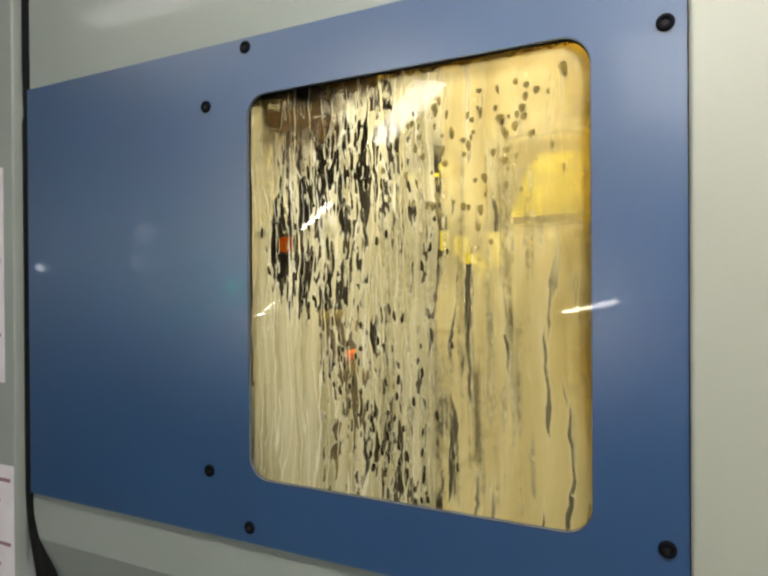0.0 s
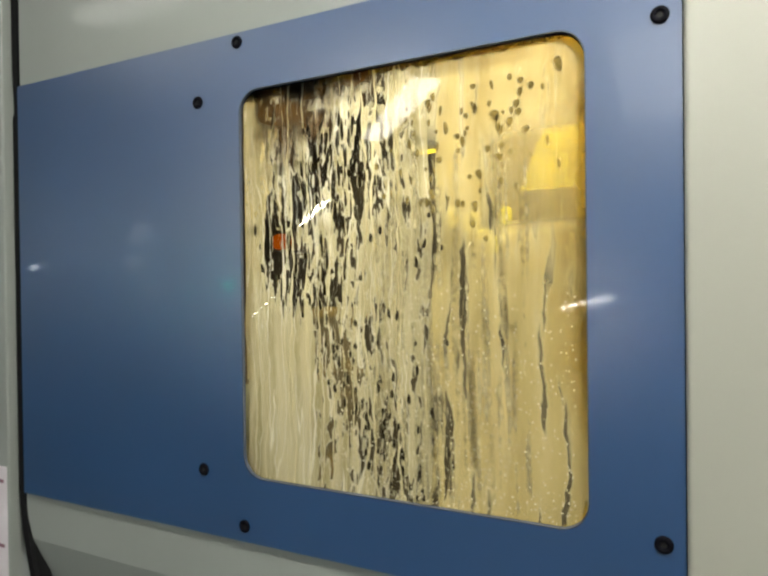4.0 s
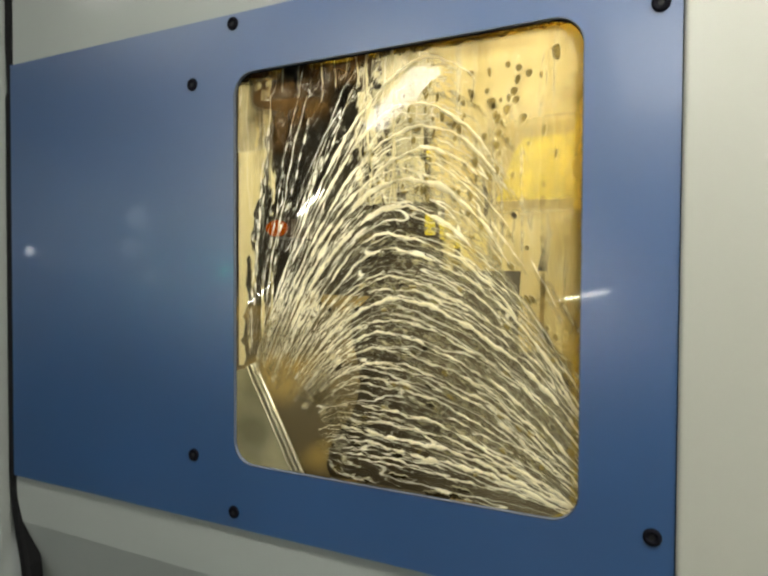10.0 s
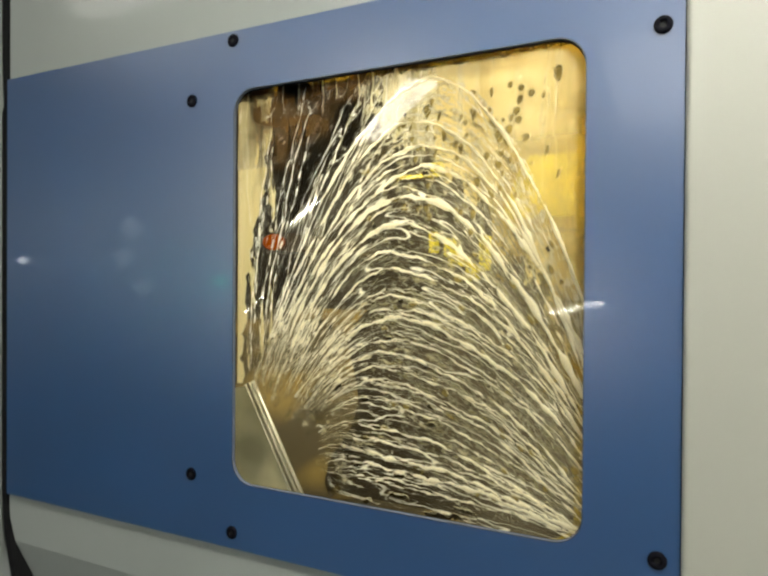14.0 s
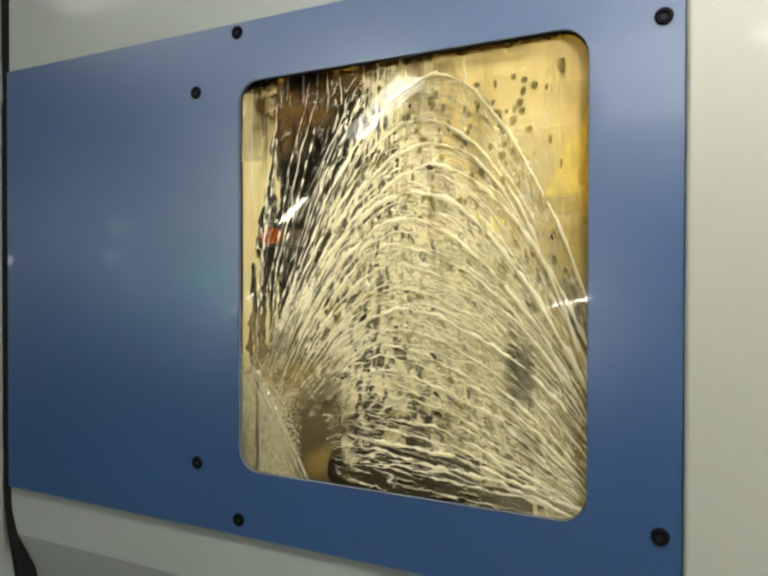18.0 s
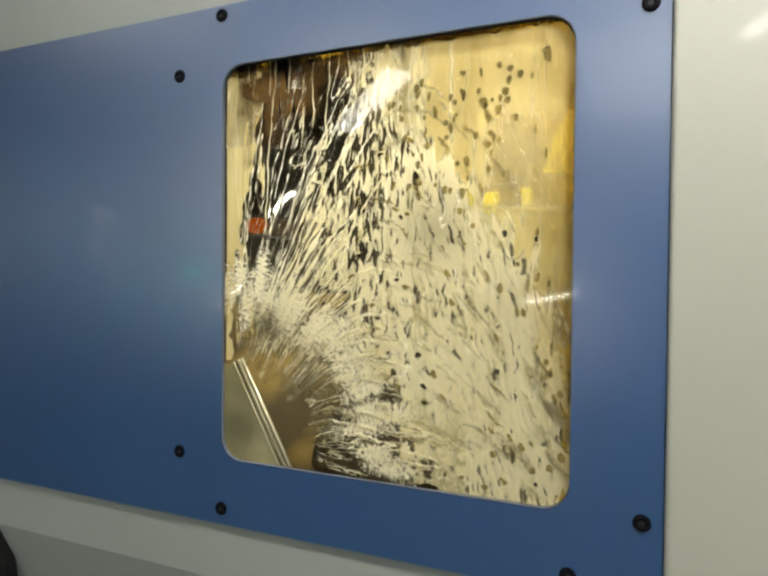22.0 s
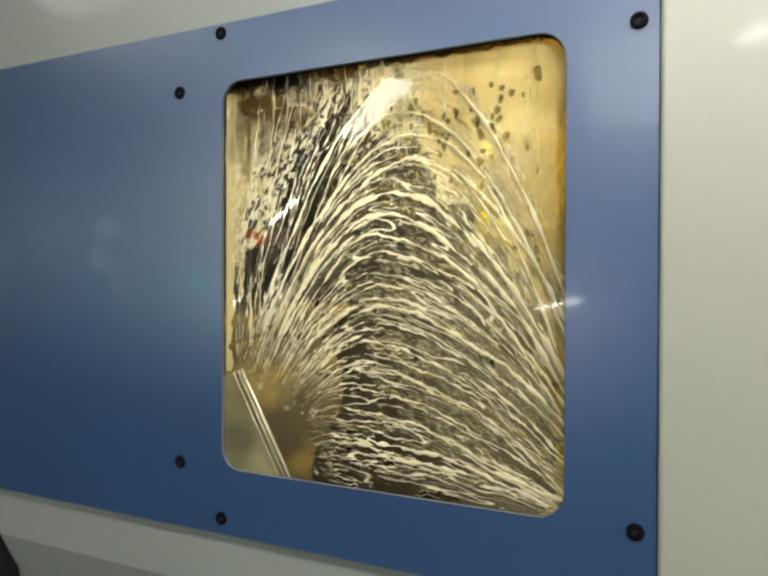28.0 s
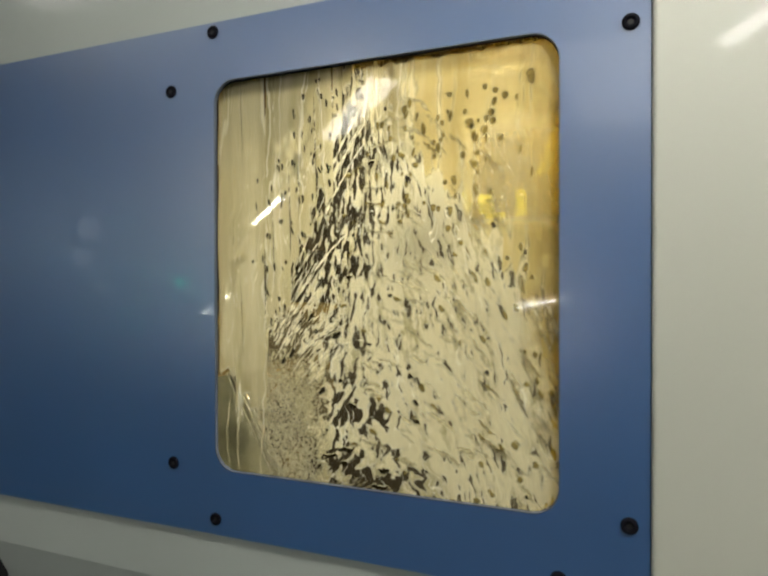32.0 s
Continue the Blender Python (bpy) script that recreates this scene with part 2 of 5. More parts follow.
def torn_milk(name, string, fine, holes, streak, olive, pale, white, soft=0.03, most=1.0, through=0.45, ragged=2.5, more=None, halo=0.35, tone=(0.34, 0.68)):
    """Milky coolant torn into strings and holes that run along the sheet's own lines (UV in metres); the attribute 'thin' widens the holes.
    string and fine: (across, along, width) of the pale strings; holes and streak: (across, along)."""
    m, nt, p, out = nodes_of(name)
    uv = nt.nodes.new("ShaderNodeUVMap")

    def maths(op, a, c, e=0.0):
        n = nt.nodes.new("ShaderNodeMath")
        n.operation = op
        for k, q in ((0, a), (1, c), (2, e)):
            if isinstance(q, (int, float)):
                n.inputs[k].default_value = q
            else:
                nt.links.new(q, n.inputs[k])
        return n.outputs[0]

    def grain(su, sv, detail, warp, source):
        mp = nt.nodes.new("ShaderNodeMapping")
        mp.inputs["Scale"].default_value = (su, sv, 1)
        nt.links.new(source, mp.inputs["Vector"])
        n = add(nt, "ShaderNodeTexNoise", Scale=1.0, Detail=detail, Distortion=warp)
        nt.links.new(mp.outputs[0], n.inputs["Vector"])
        return n

    def step(value, a, b, lo, hi):
        r = add(nt, "ShaderNodeMapRange")
        r.interpolation_type = "SMOOTHSTEP"
        for k, q in (("From Min", a), ("From Max", b), ("To Min", lo), ("To Max", hi)):
            r.inputs[k].default_value = q
        nt.links.new(value, r.inputs["Value"])
        return r.outputs[0]

    # the lines waver a little
    wv = grain(60, 75, 3.0, 0.0, uv.outputs[0])
    shift = nt.nodes.new("ShaderNodeVectorMath")
    shift.operation = "MULTIPLY_ADD"
    nt.links.new(wv.outputs["Color"], shift.inputs[0])
    shift.inputs[1].default_value = (0.007, 0.004, 0)
    nt.links.new(uv.outputs[0], shift.inputs[2])
    co = shift.outputs[0]

    def lines(su, sv, width, seed):
        mv = nt.nodes.new("ShaderNodeVectorMath")
        mv.operation = "ADD"
        nt.links.new(co, mv.inputs[0])
        mv.inputs[1].default_value = (seed, seed * 0.7, 0)
        n = grain(su, sv, 1.5, 0.25, mv.outputs[0]).outputs["Fac"]
        wide = maths("MULTIPLY", grain(su * 0.8, sv * 4, 2.0, 0.0, mv.outputs[0]).outputs["Fac"], 2.0 * width)
        return step(maths("DIVIDE", maths("ABSOLUTE", maths("SUBTRACT", n, 0.5), 0.0), wide), 0.35, 1.0, 1.0, 0.0)

    at = nt.nodes.new("ShaderNodeAttribute")
    at.attribute_name = "thin"
    thin = at.outputs["Fac"]
    n3 = grain(*holes, ragged, 0.5, co).outputs["Fac"]
    if more:
        n3 = maths("MULTIPLY_ADD", grain(*more, 1.5, 0.5, uv.outputs[0]).outputs["Fac"], 0.5, maths("MULTIPLY", n3, 0.5))
    d = maths("SUBTRACT", n3, maths("MULTIPLY_ADD", thin, 0.27, 0.285))
    body = maths("MULTIPLY", step(d, 0.0, soft, 0.0, 1.0), most)
    # rim whitens the colour at hole edges, standing in for refracted light
    rim = maths("MULTIPLY", step(d, soft * 0.7, soft * 2.2, 1.0, 0.0), 0.55)
    ca = nt.nodes.new("ShaderNodeAttribute")
    ca.attribute_name = "clear"
    body = maths("MULTIPLY", body, maths("SUBTRACT", 1.0, ca.outputs["Fac"]))
    keep = step(thin, 1.45, 2.1, 1.0, 0.0)
    mask = maths("MULTIPLY", maths("MAXIMUM", lines(*string, 3.3), maths("MULTIPLY", lines(*fine, 7.9), 0.75)), keep)
    n4 = grain(*streak, 3.0, 0.3, co).outputs["Fac"]
    col = ramp(nt, maths("MULTIPLY_ADD", d, halo, n4), *tone, olive, pale)
    mc = nt.nodes.new("ShaderNodeMix")
    mc.data_type = "RGBA"
    nt.links.new(maths("MAXIMUM", mask, rim), mc.inputs["Factor"])
    nt.links.new(col.outputs[0], mc.inputs[6])
    mc.inputs[7].default_value = (*white, 1)
    b = add(nt, "ShaderNodeBump", Strength=0.6, Distance=0.003)
    nt.links.new(maths("MAXIMUM", mask, n3), b.inputs["Height"])
    sd = add(nt, "ShaderNodeBsdfPrincipled", Roughness=0.3)
    sd.inputs["Specular IOR Level"].default_value = 0.3
    nt.links.new(mc.outputs[2], sd.inputs["Base Color"])
    nt.links.new(b.outputs[0], sd.inputs["Normal"])
    tl = nt.nodes.new("ShaderNodeBsdfTranslucent")
    nt.links.new(mc.outputs[2], tl.inputs["Color"])
    mx = add(nt, "ShaderNodeMixShader", Fac=through)
    nt.links.new(sd.outputs[0], mx.inputs[1])
    nt.links.new(tl.outputs[0], mx.inputs[2])
    tr = add(nt, "ShaderNodeBsdfTransparent", Color=(1, 0.99, 0.95, 1))
    m2 = nt.nodes.new("ShaderNodeMixShader")
    nt.links.new(maths("MAXIMUM", body, mask), m2.inputs[0])
    nt.links.new(tr.outputs[0], m2.inputs[1])
    nt.links.new(mx.outputs[0], m2.inputs[2])
    nt.links.new(m2.outputs[0], out.inputs[0])
    return m


CREAMY = (0.93, 0.92, 0.86)
SHEET = torn_milk("torn_coolant_sheet", (62, 4, 0.014), (150, 12, 0.007), (112, 19), (90, 5), (0.42, 0.375, 0.22), (0.67, 0.625, 0.46), (0.82, 0.80, 0.71), 0.035, 1.0, 0.45, 1.3, (240, 85))
CURTAIN = torn_milk("streaky_coolant_curtain", (55, 3, 0.0012), (120, 8, 0.001), (120, 14), (70, 2.5), (0.66, 0.55, 0.26), (0.82, 0.71, 0.40), (0.86, 0.79, 0.54), 0.09, 0.84)
LACE = torn_milk("lacy_coolant_sheet", (66, 8, 0.015), (170, 20, 0.008), (330, 130), (110, 18), (0.17, 0.145, 0.05), (0.44, 0.40, 0.20), (0.96, 0.95, 0.88), 0.06, 0.52)
THREADS = torn_milk("threads_of_coolant", (50, 7, 0.0055), (130, 22, 0.004), (300, 110), (110, 18), (0.40, 0.37, 0.26), (0.70, 0.66, 0.50), (0.96, 0.95, 0.90), 0.05, 0.8)
DRAIN = torn_milk("draining_coolant_film", (90, 14, 0.004), (220, 40, 0.003), (235, 66), (75, 14), (0.36, 0.32, 0.16), (0.80, 0.76, 0.59), CREAMY, 0.04, 0.97, 0.45, 2.0, None, 1.7, (0.44, 0.74))
FOAM = torn_milk("thick_coolant_foam", (200, 60, 0.02), (500, 200, 0.02), (420, 200), (300, 120), (0.76, 0.72, 0.57), (0.95, 0.93, 0.85), (0.97, 0.96, 0.90))
VEIL = torn_milk("speckled_coolant_veil", (300, 200, 0.008), (600, 500, 0.010), (420, 330), (300, 120), (0.26, 0.23, 0.14), (0.60, 0.56, 0.40), (0.75, 0.72, 0.58), 0.06, 0.9)


def soft_patch(name, color, scale=330.0):
    """A coloured patch on the film: its edge fades by the attribute 'edge', ragged by fine noise."""
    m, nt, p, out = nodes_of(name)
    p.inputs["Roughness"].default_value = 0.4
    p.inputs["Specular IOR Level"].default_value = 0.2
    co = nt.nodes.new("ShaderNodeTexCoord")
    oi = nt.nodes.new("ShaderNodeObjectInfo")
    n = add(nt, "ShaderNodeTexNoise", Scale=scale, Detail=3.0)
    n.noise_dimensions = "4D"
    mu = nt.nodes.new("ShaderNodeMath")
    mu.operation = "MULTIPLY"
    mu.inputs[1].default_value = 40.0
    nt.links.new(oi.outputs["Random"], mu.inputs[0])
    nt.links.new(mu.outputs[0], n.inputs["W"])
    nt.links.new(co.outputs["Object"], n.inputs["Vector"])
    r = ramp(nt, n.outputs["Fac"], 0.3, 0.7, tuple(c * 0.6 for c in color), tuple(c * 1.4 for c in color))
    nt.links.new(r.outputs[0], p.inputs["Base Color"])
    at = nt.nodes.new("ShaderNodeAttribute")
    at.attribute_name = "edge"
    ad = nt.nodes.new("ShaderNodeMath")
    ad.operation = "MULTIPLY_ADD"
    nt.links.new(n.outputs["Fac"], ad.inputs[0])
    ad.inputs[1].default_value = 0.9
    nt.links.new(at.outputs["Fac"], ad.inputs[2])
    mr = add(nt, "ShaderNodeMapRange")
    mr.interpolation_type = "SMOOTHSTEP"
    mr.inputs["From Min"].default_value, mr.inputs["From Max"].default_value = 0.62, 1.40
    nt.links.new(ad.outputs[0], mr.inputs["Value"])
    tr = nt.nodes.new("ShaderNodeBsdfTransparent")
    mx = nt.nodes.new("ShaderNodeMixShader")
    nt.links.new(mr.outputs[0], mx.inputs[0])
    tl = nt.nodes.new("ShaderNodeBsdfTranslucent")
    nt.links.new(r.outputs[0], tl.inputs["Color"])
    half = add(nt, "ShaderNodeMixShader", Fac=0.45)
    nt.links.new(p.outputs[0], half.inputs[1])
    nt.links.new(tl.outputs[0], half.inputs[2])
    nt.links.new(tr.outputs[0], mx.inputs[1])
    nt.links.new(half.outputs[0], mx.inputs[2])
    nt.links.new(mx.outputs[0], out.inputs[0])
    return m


# dark colour stands in for the unlit inside behind gaps in the film
SOFT_DARK = soft_patch("clear_gap_soft", (0.030, 0.023, 0.012))
SOFT_PALE = soft_patch("thick_film_cream", (0.62, 0.575, 0.42), 120.0)
SOFT_AMBER = soft_patch("amber_stain", (0.52, 0.39, 0.11), 9.0)
SOFT_BROWN = soft_patch("brown_stain", (0.10, 0.055, 0.016), 45.0)
SOFT_OLIVE = soft_patch("thin_film_olive", (0.25, 0.20, 0.075), 170.0)
HALLWALL = surface("hall_wall_paint", (0.42, 0.44, 0.43), 0.7, 0.08, 1.5)
HALLFLOOR = surface("hall_floor_paint", (0.20, 0.22, 0.21), 0.4, 0.2, 2.0)
HALLCEIL = surface("hall_ceiling_sheet", (0.45, 0.46, 0.46), 0.8, 0.08, 1.0)
CABINET = surface("cabinet_grey_paint", (0.30, 0.32, 0.33), 0.4, 0.06, 3)
PAPER = surface("notice_paper", (0.72, 0.66, 0.70), 0.75, 0.06, 40)
INK = surface("faded_print", (0.32, 0.16, 0.20), 0.8, 0.3, 90)
TUBE = glow("lamp_diffuser_glow", (1.0, 0.985, 0.90), 170.0)
STRIP = glow("strip_lamp_glow", (1.0, 0.985, 0.92), 110.0)
MAIN = glow("near_lamp_diffuser_glow", (1.0, 0.985, 0.94), 38.0)
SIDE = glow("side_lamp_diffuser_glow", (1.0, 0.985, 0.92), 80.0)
BROAD_FILL = glow("broad_lamp_diffuser_glow", (1.0, 0.985, 0.95), 7.0)
DIM = glow("dim_lamp_diffuser_glow", (1.0, 0.985, 0.9), 12.0)
SPOT = glow("small_lamp_glow", (0.9, 0.97, 1.0), 4.5)
BRIGHT = glow("bright_lamp_glow", (0.95, 0.98, 1.0), 26.0)
TEAL = glow("green_signal_glow", (0.02, 1.0, 0.65), 26.0)
ORANGE = glow("orange_lamp_glow", (1.0, 0.20, 0.008), 0.28)
NOZZLE = surface("orange_plastic", (0.85, 0.17, 0.012), 0.4, 0.1, 90)
GLINTGLOW = glow("work_lamp_glow", (1.0, 0.66, 0.12), 2.5)


# ---- mesh helpers ----
def part(name, bm, material, parent=None, label="", smooth=False):
    me = bpy.data.meshes.new(name)
    bm.to_mesh(me)
    bm.free()
    me.materials.append(material)
    if smooth:
        for f in me.polygons:
            f.use_smooth = True
    ob = new(name, me)
    if parent:
        ob.parent = parent
    if label:
        ob["label"] = label
    return ob


def mesh_part(name, verts, faces, material, parent=None, label="", smooth=True):
    me = bpy.data.meshes.new(name)
    me.from_pydata(verts, [], faces)
    me.materials.append(material)
    if smooth:
        for f in me.polygons:
            f.use_smooth = True
    me.update()
    ob = new(name, me)
    if parent:
        ob.parent = parent
    if label:
        ob["label"] = label
    return ob


def box(bm, x0, x1, y0, y1, z0, z1, bevel=0.0, seg=2):
    r = bmesh.ops.create_cube(bm, size=1.0)
    bmesh.ops.scale(bm, vec=(x1 - x0, y1 - y0, z1 - z0), verts=r["verts"])
    bmesh.ops.translate(bm, vec=((x0 + x1) / 2, (y0 + y1) / 2, (z0 + z1) / 2), verts=r["verts"])
    if bevel:
        es = {e for v in r["verts"] for e in v.link_edges}
        bmesh.ops.bevel(bm, geom=list(es), offset=bevel, segments=seg, affect="EDGES", profile=0.5)
    return bm


def boxed(name, dims, material, parent=None, label="", bevel=0.0, seg=2):
    return part(name, box(bmesh.new(), *dims, bevel, seg), material, parent, label, smooth=False)


def round_rect(x0, x1, z0, z1, r, n=8):
    pts = []
    for cx, cz, a0 in ((x1 - r, z1 - r, 0), (x0 + r, z1 - r, 90), (x0 + r, z0 + r, 180), (x1 - r, z0 + r, 270)):
        for i in range(n + 1):
            a = radians(a0 + 90 * i / n)
            pts.append((cx + r * math.cos(a), cz + r * math.sin(a)))
    return pts


def ring_sheet(outer, inner, y0, y1):
    """A sheet between two outlines with the same number of points, front at y0, back at y1."""
    n = len(outer)
    v = [(x, y, z) for y in (y0, y1) for pts in (outer, inner) for x, z in pts]
    f = []
    for i in range(n):
        j = (i + 1) % n
        f.append((i, j, n + j, n + i))
        f.append((2 * n + i, 3 * n + i, 3 * n + j, 2 * n + j))
        f.append((n + i, n + j, 3 * n + j, 3 * n + i))
        f.append((j, i, 2 * n + i, 2 * n + j))
    return v, f


def frame_outline(x0, x1, z0, z1, inner):
    """Outer rectangle points matched one to one to the inner outline's points (corners first found by quadrant)."""
    out = []
    cx, cz = (x0 + x1) / 2, (z0 + z1) / 2
    q = len(inner) // 4
    for i, (x, z) in enumerate(inner):
        k, s = divmod(i, q)
        s = s / (q - 1)
        X, Z = (x1, x0, x0, x1)[k], (z1, z1, z0, z0)[k]
        if k in (0, 2):
            px, pz = (X, z) if s < 0.5 else (x, Z)
        else:
            px, pz = (x, Z) if s < 0.5 else (X, z)
        if abs(s - 0.5) < 0.01:
            px, pz = X, Z
        out.append((px, pz))
    return out


# ---- the machine's front ----
def empty(name, x, y, z):
    ob = new(name)
    ob.empty_display_size = 0.05
    ob.location = (x, y, z)
    return ob


door = tagged(empty("machine_door", 0, 0, ZC), "white sliding machine door with a blue panel round its window", "machine door")
hole = round_rect(-WX, WX, WB, WT, 0.021)
v, f = ring_sheet(frame_outline(-0.4795, 0.2155, -0.2405, 0.2325, hole), hole, 0.0, 0.0035)
mesh_part("blue_panel", v, f, BLUE, door, "semi-gloss blue sheet panel with a rounded window opening", smooth=False)
hole2 = round_rect(-WX - 0.012, WX + 0.012, WB - 0.012, WT + 0.012, 0.03)
v, f = ring_sheet(frame_outline(-0.4805, 0.2150, -0.2945, 0.75, hole2), hole2, 0.004, 0.0065)
mesh_part("door_sheet", v, f, WHITE, door, "white painted door sheet", smooth=False)
lip_in = round_rect(-WX + 0.0004, WX - 0.0004, WB + 0.0004, WT - 0.0004, 0.0206)
lip_out = round_rect(-WX - 0.0004, WX + 0.0004, WB - 0.0004, WT + 0.0004, 0.0214)
v, f = ring_sheet(lip_out, lip_in, -0.0003, 0.0030)
mesh_part("window_lip", v, f, LIP, door, "bare cut edge round the window", smooth=False)
gas_out = round_rect(-WX - 0.010, WX + 0.010, WB - 0.010, WT + 0.010, 0.028)
gas_in = round_rect(-WX - 0.0002, WX - 0.0008, WB + 0.0003, WT - 0.0016, 0.0205)
v, f = ring_sheet(gas_out, gas_in, 0.0037, 0.0041)
mesh_part("window_gasket", v, f, BLACK, door, "black rubber window gasket", smooth=False)
# lower return of the door, leaning inwards
bm = bmesh.new()
vs = [bm.verts.new(p) for p in ((-0.4805, 0.004, -0.2945), (0.2150, 0.004, -0.2945), (0.2150, 0.085, -0.62), (-0.4805, 0.085, -0.62),
                                (-0.4805, 0.007, -0.2945), (0.2150, 0.007, -0.2945), (0.2150, 0.088, -0.62), (-0.4805, 0.088, -0.62))]
for q in ((0, 1, 2, 3), (7, 6, 5, 4), (1, 5, 6, 2), (4, 0, 3, 7), (3, 2, 6, 7)):
    bm.faces.new([vs[i] for i in q])
part("lower_return", bm, WHITE, door, "door sheet bent inwards, in shade")
pane = boxed("window_pane", (-WX - 0.008, WX + 0.008, 0.0044, 0.0072, WB - 0.008, WT + 0.008), GLASS, door, "clear plastic window pane")
pane.visible_shadow = False


def screw(x, z, big):
    r = 0.0061 if big else 0.0060
    bm = bmesh.new()
    prof = [(r, 0.0), (r, -0.0007), (r * 0.94, -0.0013), (r * 0.72, -0.0017), (r * 0.42, -0.0018), (r * 0.40, -0.0006)]
    n = 20
    rings = []
    for pr, py in prof:
        rings.append([bm.verts.new((pr * math.cos(2 * math.pi * i / n), py, pr * math.sin(2 * math.pi * i / n))) for i in range(n)])
    for a, b in zip(rings, rings[1:]):
        for i in range(n):
            j = (i + 1) % n
            bm.faces.new((a[i], a[j], b[j], b[i]))
    bm.faces.new(rings[-1])
    bmesh.ops.recalc_face_normals(bm, faces=bm.faces)
    ob = part("screw", bm, SCREW, door, "black oxide socket screw", smooth=True)
    ob.location = (x, 0, z)
    bm = bmesh.new()
    bmesh.ops.create_circle(bm, cap_ends=True, segments=6, radius=r * 0.38)
    bmesh.ops.rotate(bm, verts=bm.verts, matrix=Matrix.Rotation(radians(90), 3, "X"))
    bmesh.ops.translate(bm, verts=bm.verts, vec=(0, -0.0008, 0))
    part("socket", bm, SOCKET, ob)
    return ob


for sx, sz, big in ((-0.1552, 0.2237, 0), (-0.2038, 0.1747, 0), (-0.2028, -0.1788, 0), (-0.1540, -0.2258, 0), (0.2023, 0.1755, 1),
                    (0.2020, -0.1793, 1), (0.1535, -0.2258, 1), (0.1535, 0.2240, 1)):
    screw(sx, sz, big)

# right column, a little proud, with a rounded edge
column = tagged(boxed("machine_column", (0.2162, 0.62, -0.0035, 0.012, 0.02, 2.2), LIT_WHITE, None, "", 0.0035, 4),
                "white painted sheet-metal column beside the door", "machine column")
# unseen strip, added to block inner light leaking past the door
tagged(boxed("door_jamb_seal", (0.2060, 0.2240, 0.0125, 0.020, 0.6, 2.05), BLACK), "added black strip behind the door's edge that blocks leaking light", "door seal")
# left post in front of the door's edge
post = tagged(boxed("machine_post", (-0.90, -0.4985, -0.0060, 0.30, 0.02, 2.2), WHITE, None, "", 0.0025, 4),
              "white painted machine post beside a black door seal", "machine post")
bm = bmesh.new()
pts = [(2.1, 0.0), (1.56, 0.0), (1.505, 0.004), (1.498, 0.0), (1.3, 0.0), (1.06, 0.0), (1.03, 0.003), (1.01, 0.008), (0.99, 0.016), (0.96, 0.03), (0.9, 0.045), (0.5, 0.06)]
prev = None
for z, dx in pts:
    lift = -0.25 * max(0.0, dx - 0.002)
    cur = [bm.verts.new((x + dx, y + lift, z)) for x, y in ((-0.4982, 0.0060), (-0.494, 0.0035), (-0.4840, 0.0030), (-0.4800, 0.0055), (-0.4800, 0.02), (-0.4982, 0.02))]
    if prev:
        for i in range(6):
            j = (i + 1) % 6
            bm.faces.new((prev[i], prev[j], cur[j], cur[i]))
    prev = cur
bmesh.ops.recalc_face_normals(bm, faces=bm.faces)
tagged(part("door_seal", bm, BLACK), "black rubber door seal curling outwards low down", "door seal")
tagged(boxed("machine_header", (-0.4970, 0.2150, -0.012, 0.05, ZC + 0.752, 2.2), WHITE, None, "", 0.003), "white machine header above the door", "machine header")
tagged(boxed("machine_plinth", (-0.4970, 0.2150, 0.09, 0.30, 0.02, ZC - 0.621), CABINET), "grey machine plinth under the door", "machine plinth")


def notice(x0, x1, z0, z1, bars):
    th = tagged(empty("notice_sheet", 0, 0, 0), "faded paper notice stuck to the post", "notice", "notices on the post")
    boxed("sheet", (x0, x1, -0.0066, -0.0062, z0, z1), PAPER, th)
    for i in range(bars):
        z = z1 - (i + 0.7) * (z1 - z0) / (bars + 0.6)
        boxed("print_bar", (x0 + 0.01, x1 - 0.006 - 0.02 * ((i * 7) % 3), -0.0069, -0.0067, z - 0.0022, z + 0.0022), INK, th)


notice(-0.68, -0.5170, 1.187, 1.444, 8)
notice(-0.64, -0.5015, 0.92, 1.0885, 6)

# ---- inside of the machine ----
enc = tagged(empty("machine_enclosure", 0, 0, ZC), "oily inside of the machine, its shade put into the colour", "enclosure", kind="structure")
boxed("back_sheet", (-0.95, 0.65, 0.80, 0.81, -0.9, 0.9), DARK_IN, enc)
boxed("floor_sheet", (-0.95, 0.65, 0.30, 0.80, -0.91, -0.9), DARK_IN, enc)
boxed("roof_sheet", (-0.95, 0.65, 0.05, 0.80, 0.9, 0.91), DARK_IN, enc)
boxed("side_sheet", (-0.96, -0.95, 0.30, 0.80, -0.9, 0.9), DARK_IN, enc)
boxed("side_sheet", (0.65, 0.66, 0.30, 0.80, -0.9, 0.9), DARK_IN, enc)

seal = round_rect(-WX - 0.014, WX + 0.006, WB - 0.006, WT + 0.006, 0.026)
seal_in = round_rect(-WX - 0.0110, WX - 0.0075, WB - 0.0035, WT - 0.0010, 0.020)
v, f = ring_sheet(seal, seal_in, 0.0116, 0.0131)
tagged(mesh_part("pane_retainer", [(x, y, z + ZC) for x, y, z in v], f, AMBER, None, "", False), "amber plastic retainer round the back of the pane", "retainer")
# splash deflector low at the side: bent plate with a bright double edge
defl = tagged(empty("splash_deflector", 0, 0, 0), "wet steel deflector plate with a bright folded edge", "deflector")


